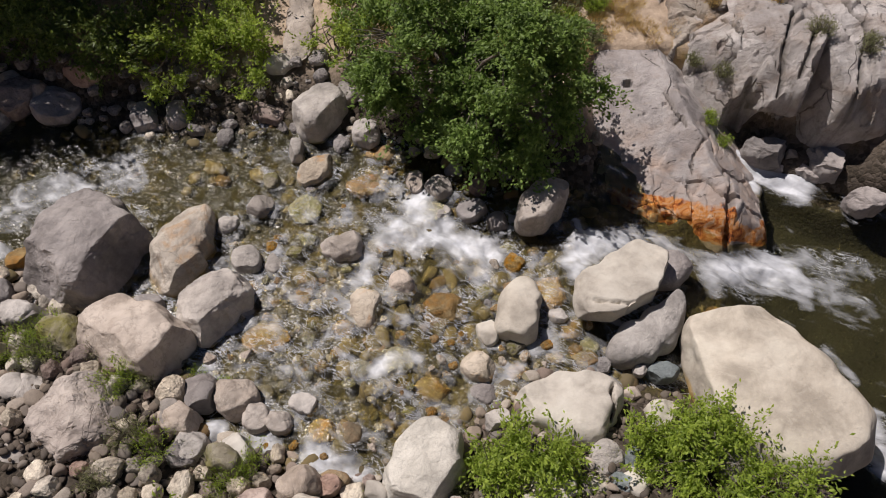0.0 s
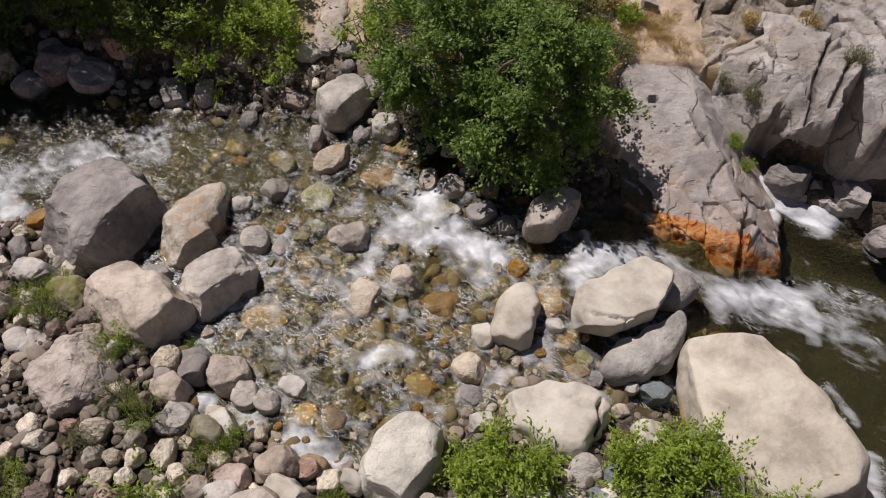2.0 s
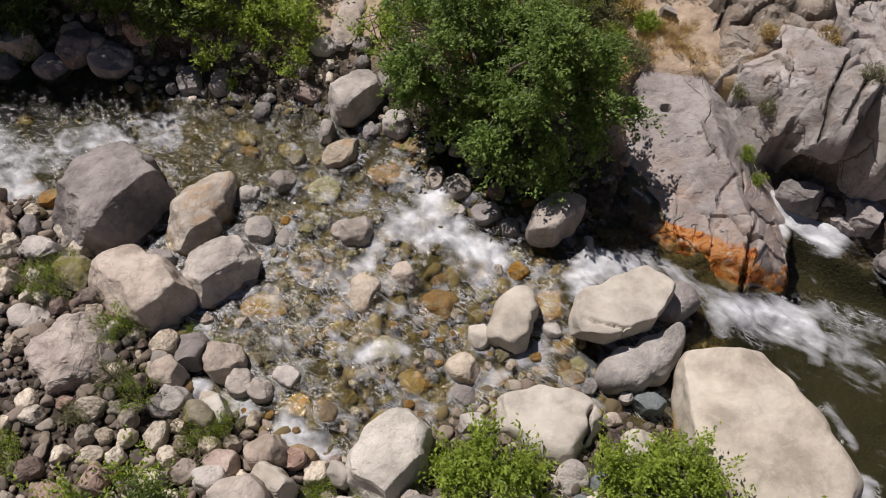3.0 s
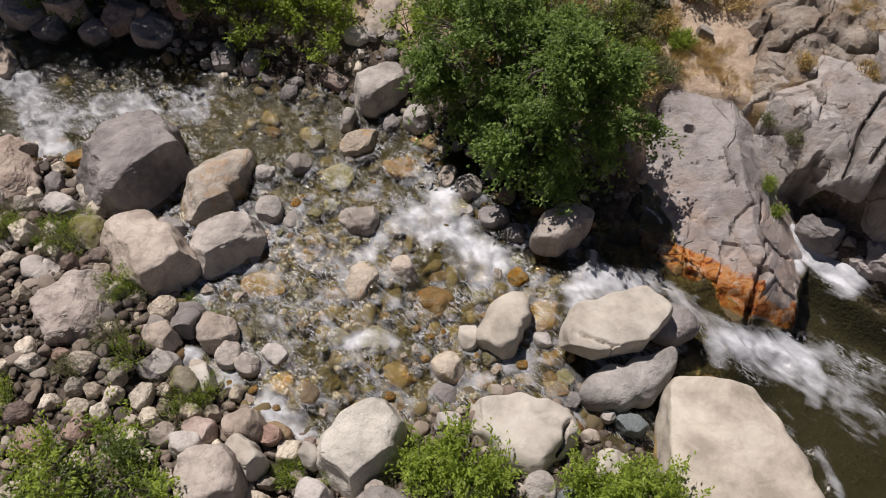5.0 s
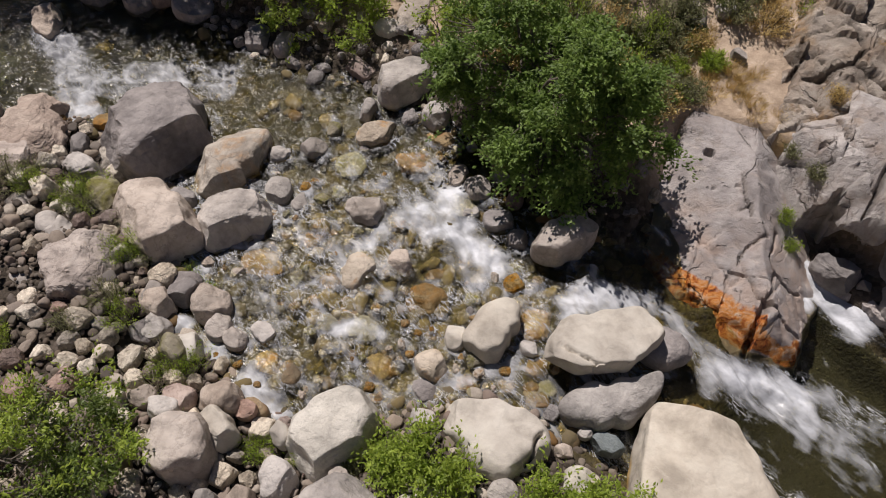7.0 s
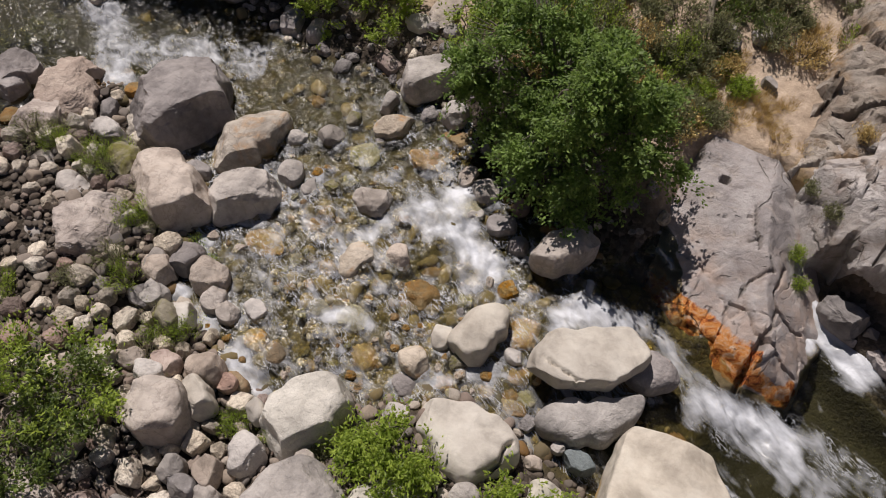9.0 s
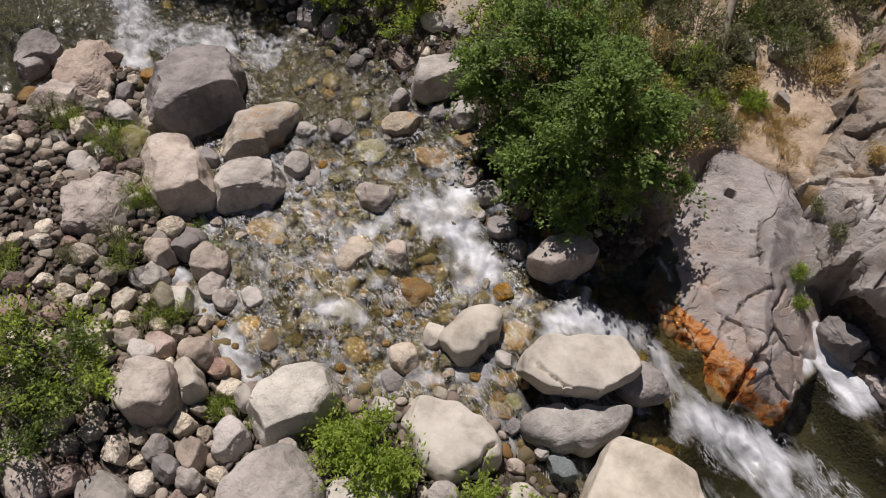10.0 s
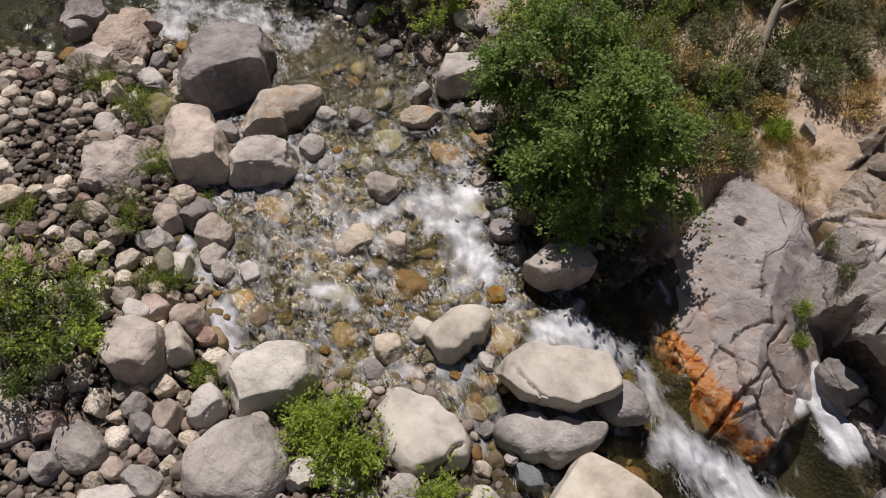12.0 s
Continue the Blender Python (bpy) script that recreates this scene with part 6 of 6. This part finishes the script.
# tufts in the joints of the bedrock
for k, (x, y, r, lf) in enumerate(((6.2, 11.75, 0.22, LEAF_BUSH), (6.5, 11.3, 0.2, LEAF_BUSH), (5.9, 13.0, 0.22, LEAF_OLIVE), (6.42, 12.5, 0.24, LEAF_OLIVE), (8.25, 12.6, 0.3, LEAF_OLIVE),
                                     (9.3, 12.3, 0.28, LEAF_OLIVE), (7.6, 14.0, 0.3, STRAW), (6.3, 14.2, 0.25, STRAW))):
    shrub("joint_tuft", (x, y, surface(x, y)), r, r, r * 1.1, "small tuft rooted in a joint of the bedrock", 430 + k, lf, 26, 34, 0.06, 0.02, "plant", "tufts in the bedrock joints")

# plants at the upstream end of the gravel bank
for k, (x, y, r) in enumerate(((-13.4, 5.6, 0.8), (-13.8, 7.0, 0.9), (-12.6, 4.2, 0.5), (-14.4, 4.4, 0.9), (-12.9, 8.2, 0.7), (-8.2, 1.0, 0.5))):
    shrub("bank_weed", (x, y, level(x, y)), r, r, r * 0.7, "olive weeds on the dark gravel bank", 400 + k, LEAF_OLIVE, 50, 40, 0.07, 0.025, "plant", "weeds on the gravel bank")

# a leaning bleached trunk on the slope
root = tagged(new("dead_tree"), "bleached crooked dead trunk on the dry slope", "tree")
root.location = (2.2, 15.95, level(2.2, 15.95))
tubes("trunk", [([(0.12, -0.15, -0.2), (0.0, 0.1, 0.2), (-0.1, 0.4, 0.45), (-0.28, 0.85, 0.85), (-0.36, 1.4, 1.3), (-0.6, 2.2, 1.9), (-0.7, 3.0, 2.6)], [0.17, 0.12, 0.10, 0.09, 0.08, 0.065, 0.04])], DEADWOOD, root, 8)
tubes("branch", [([(-0.28, 0.85, 0.85), (0.0, 1.2, 1.1), (0.15, 1.6, 1.5)], [0.05, 0.035, 0.015])], DEADWOOD, root, 6)
tubes("branch", [([(-0.36, 1.4, 1.3), (-0.75, 1.6, 1.6), (-1.0, 2.0, 2.1)], [0.045, 0.03, 0.012])], DEADWOOD, root, 6)

# ---- cobbles and gravel ----
def pebble_heap(name, label, spots, material, seed, sub=2):
    """One mesh of many small stones lying at the spots (x, y, z, radius)."""
    rng = np.random.default_rng(seed)
    d, faces = ball(sub)
    faces = np.array(faces)
    vs, fs = [], []
    for k, (x, y, z, r) in enumerate(spots):
        s = np.array((r * rng.uniform(0.8, 1.4), r * rng.uniform(0.7, 1.0), r * rng.uniform(0.45, 0.8)))
        a = rng.uniform(0, 6.28)
        q = d.copy()
        for _ in range(7):
            n = rng.normal(size=3)
            n /= np.linalg.norm(n)
            q -= np.outer(np.maximum(q @ n - rng.uniform(0.6, 0.9), 0), n)
        q = q * s
        vs.append(np.stack([q[:, 0] * math.cos(a) - q[:, 1] * math.sin(a) + x, q[:, 0] * math.sin(a) + q[:, 1] * math.cos(a) + y, q[:, 2] + z], 1))
        fs.append(faces + k * len(d))
    ob = new(name, link_mesh(name, np.concatenate(vs), np.concatenate(fs), material))
    return tagged(ob, label, "gravel", kind="stuff")


def gravel_material(name, tones, wet=0.9):
    m = Nodes(name)
    geo = m.add("ShaderNodeNewGeometry")
    tc = m.add("ShaderNodeTexCoord")
    col = m.ramp(geo.outputs["Random Per Island"], [(k / (len(tones) - 1), c) for k, c in enumerate(tones)])
    g = m.noise(tc.outputs["Object"], 30.0, 5, 0.7)
    col = m.mix(m.span(g, 0.35, 0.65, 0.0, 0.4), col, (0.12, 0.10, 0.085))
    m.shade(col, wet, m.bump(g, 0.4, 0.02), Specular_IOR_Level=0.3)
    return m.mat


# fine gravel coloured darker to stand for the shadow between cobbles
FINE_GRAVEL = gravel_material("gap_shade_gravel", ((0.045, 0.036, 0.028), (0.105, 0.085, 0.067), (0.075, 0.056, 0.043), (0.21, 0.175, 0.14), (0.07, 0.06, 0.053), (0.15, 0.112, 0.082)))
GRAVEL = gravel_material("bank_gravel", ((0.10, 0.085, 0.075), (0.27, 0.225, 0.19), (0.17, 0.12, 0.10), (0.44, 0.39, 0.33), (0.12, 0.11, 0.105), (0.33, 0.27, 0.215), (0.08, 0.07, 0.055)))
BEDSTONE = gravel_material("amber_bed_stone", ((0.05, 0.042, 0.02), (0.15, 0.112, 0.04), (0.08, 0.068, 0.03), (0.25, 0.18, 0.07), (0.11, 0.09, 0.05), (0.20, 0.105, 0.028)))

SHAPES = [boulder_mesh("cobble", COBBLE if k % 6 else REDDISH, [1.0 + 0.3 * math.sin(k * 2 + j) * (1 if j % 4 in (0, 3) else -0.6) for j in range(8)], 0.7 + 0.05 * (k % 5), 500 + k, sub=4, cuts=9, bite=0.84, rough=0.08)
          for k in range(14)]
# three in four are dark, standing for the shade of overhanging shrubs
SHORE_SHAPES = [boulder_mesh("shore_stone", DARK if k % 4 else COBBLE, [1.0 + 0.3 * math.sin(k * 3 + j) * (1 if j % 4 in (0, 3) else -0.6) for j in range(8)], 0.7 + 0.05 * (k % 5), 560 + k, sub=3, cuts=9, bite=0.82, rough=0.08) for k in range(10)]
rnd = random.Random(21)
count = 0
for tries in range(6000):
    if count >= 299:
        break
    x, y = rnd.uniform(-11.5, 0.2), rnd.uniform(0.0, 7.5)
    edge = float(bank(NEAR_BANK, x)) - y
    if edge < -0.25 or x > 0 and edge < 1.2 or x < -10.1 and y > 5.2 or x < -10 and rnd.random() < 0.5:
        continue
    r = 0.17 + 0.22 * rnd.random() ** 1.4
    if not free(x, y, r, 0.8):
        continue
    TAKEN.append((x, y, r))
    ob = new("cobble", rnd.choice(SHAPES))
    ob.matrix_world = pose(x, y, level(x, y) + 0.4 * r, rnd.uniform(-12, 12), rnd.uniform(-12, 12), rnd.uniform(0, 360)) @ Matrix.Diagonal((r, r * rnd.uniform(0.75, 1), r * rnd.uniform(0.9, 1.3), 1))
    tagged(ob, "rounded grey-brown cobble on the gravel bank", "cobble", "cobbles on the gravel bank")
    count += 1

spots = []
for tries in range(22000):
    x, y = rnd.uniform(-13.5, 6.5), rnd.uniform(-2.0, 8.5)
    edge = float(bank(NEAR_BANK, x)) - y
    if edge < -0.3:
        continue
    if x < -10.0 and y > 4.6 and rnd.random() < 0.75:
        continue
    r = 0.035 + 0.085 * rnd.random() ** 1.6
    spots.append((x, y, level(x, y) + 0.3 * r + 0.03, r))
rubble = []
for tries in range(16000):
    x, y = rnd.uniform(-12.5, 3.0), rnd.uniform(-1.5, 7.8)
    r = 0.075 + 0.13 * rnd.random() ** 1.3
    if x < -10.1 and y > 4.7 and rnd.random() < 0.85 or float(bank(NEAR_BANK, x)) - y < -0.35 or len(rubble) > 1800 or not free(x, y, r, 0.7):
        continue
    TAKEN.append((x, y, r))
    rubble.append((x, y, level(x, y) + 0.6 * r, r))
pebble_heap("bank_rubble", "small angular cobbles packed over the bank", rubble, GRAVEL, 5, 3)
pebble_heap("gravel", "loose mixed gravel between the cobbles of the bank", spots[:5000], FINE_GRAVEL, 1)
spots = []
for tries in range(5000):
    x, y = rnd.uniform(-11, 6.0), rnd.uniform(3.5, 11.8)
    h, wet = land(x, y)
    if wet < 0.6 or x > 3.2 and y > 7.5 or y > 8.3 and x < -1.5 and rnd.random() < 0.75:
        continue
    r = 0.05 + 0.2 * rnd.random() ** 2.5
    spots.append((x, y, float(h) + 0.25 * r, r))
pebble_heap("riverbed_stones", "amber and brown stones on the stream bed", spots[:1100], BEDSTONE, 2, 2)
made = 0
for tries in range(4000):
    x, y = rnd.uniform(-14, 4.0), rnd.uniform(10.0, 15.5)
    far = y - float(bank(FAR_BANK, x))
    r = 0.09 + 0.19 * rnd.random() ** 2
    if made >= 210 or not -0.3 < far < 1.8 or not free(x, y, r, 0.8):
        continue
    TAKEN.append((x, y, r))
    ob = new("shore_stone", rnd.choice(SHORE_SHAPES))
    ob.matrix_world = pose(x, y, level(x, y) + 0.25 * r, rnd.uniform(-15, 15), rnd.uniform(-15, 15), rnd.uniform(0, 360)) @ Matrix.Diagonal((r, r * rnd.uniform(0.7, 1), r * rnd.uniform(0.7, 1.1), 1))
    tagged(ob, "angular stone jumbled along the far shore, mostly darkened for shade", "stone", "stones along the far shore")
    made += 1
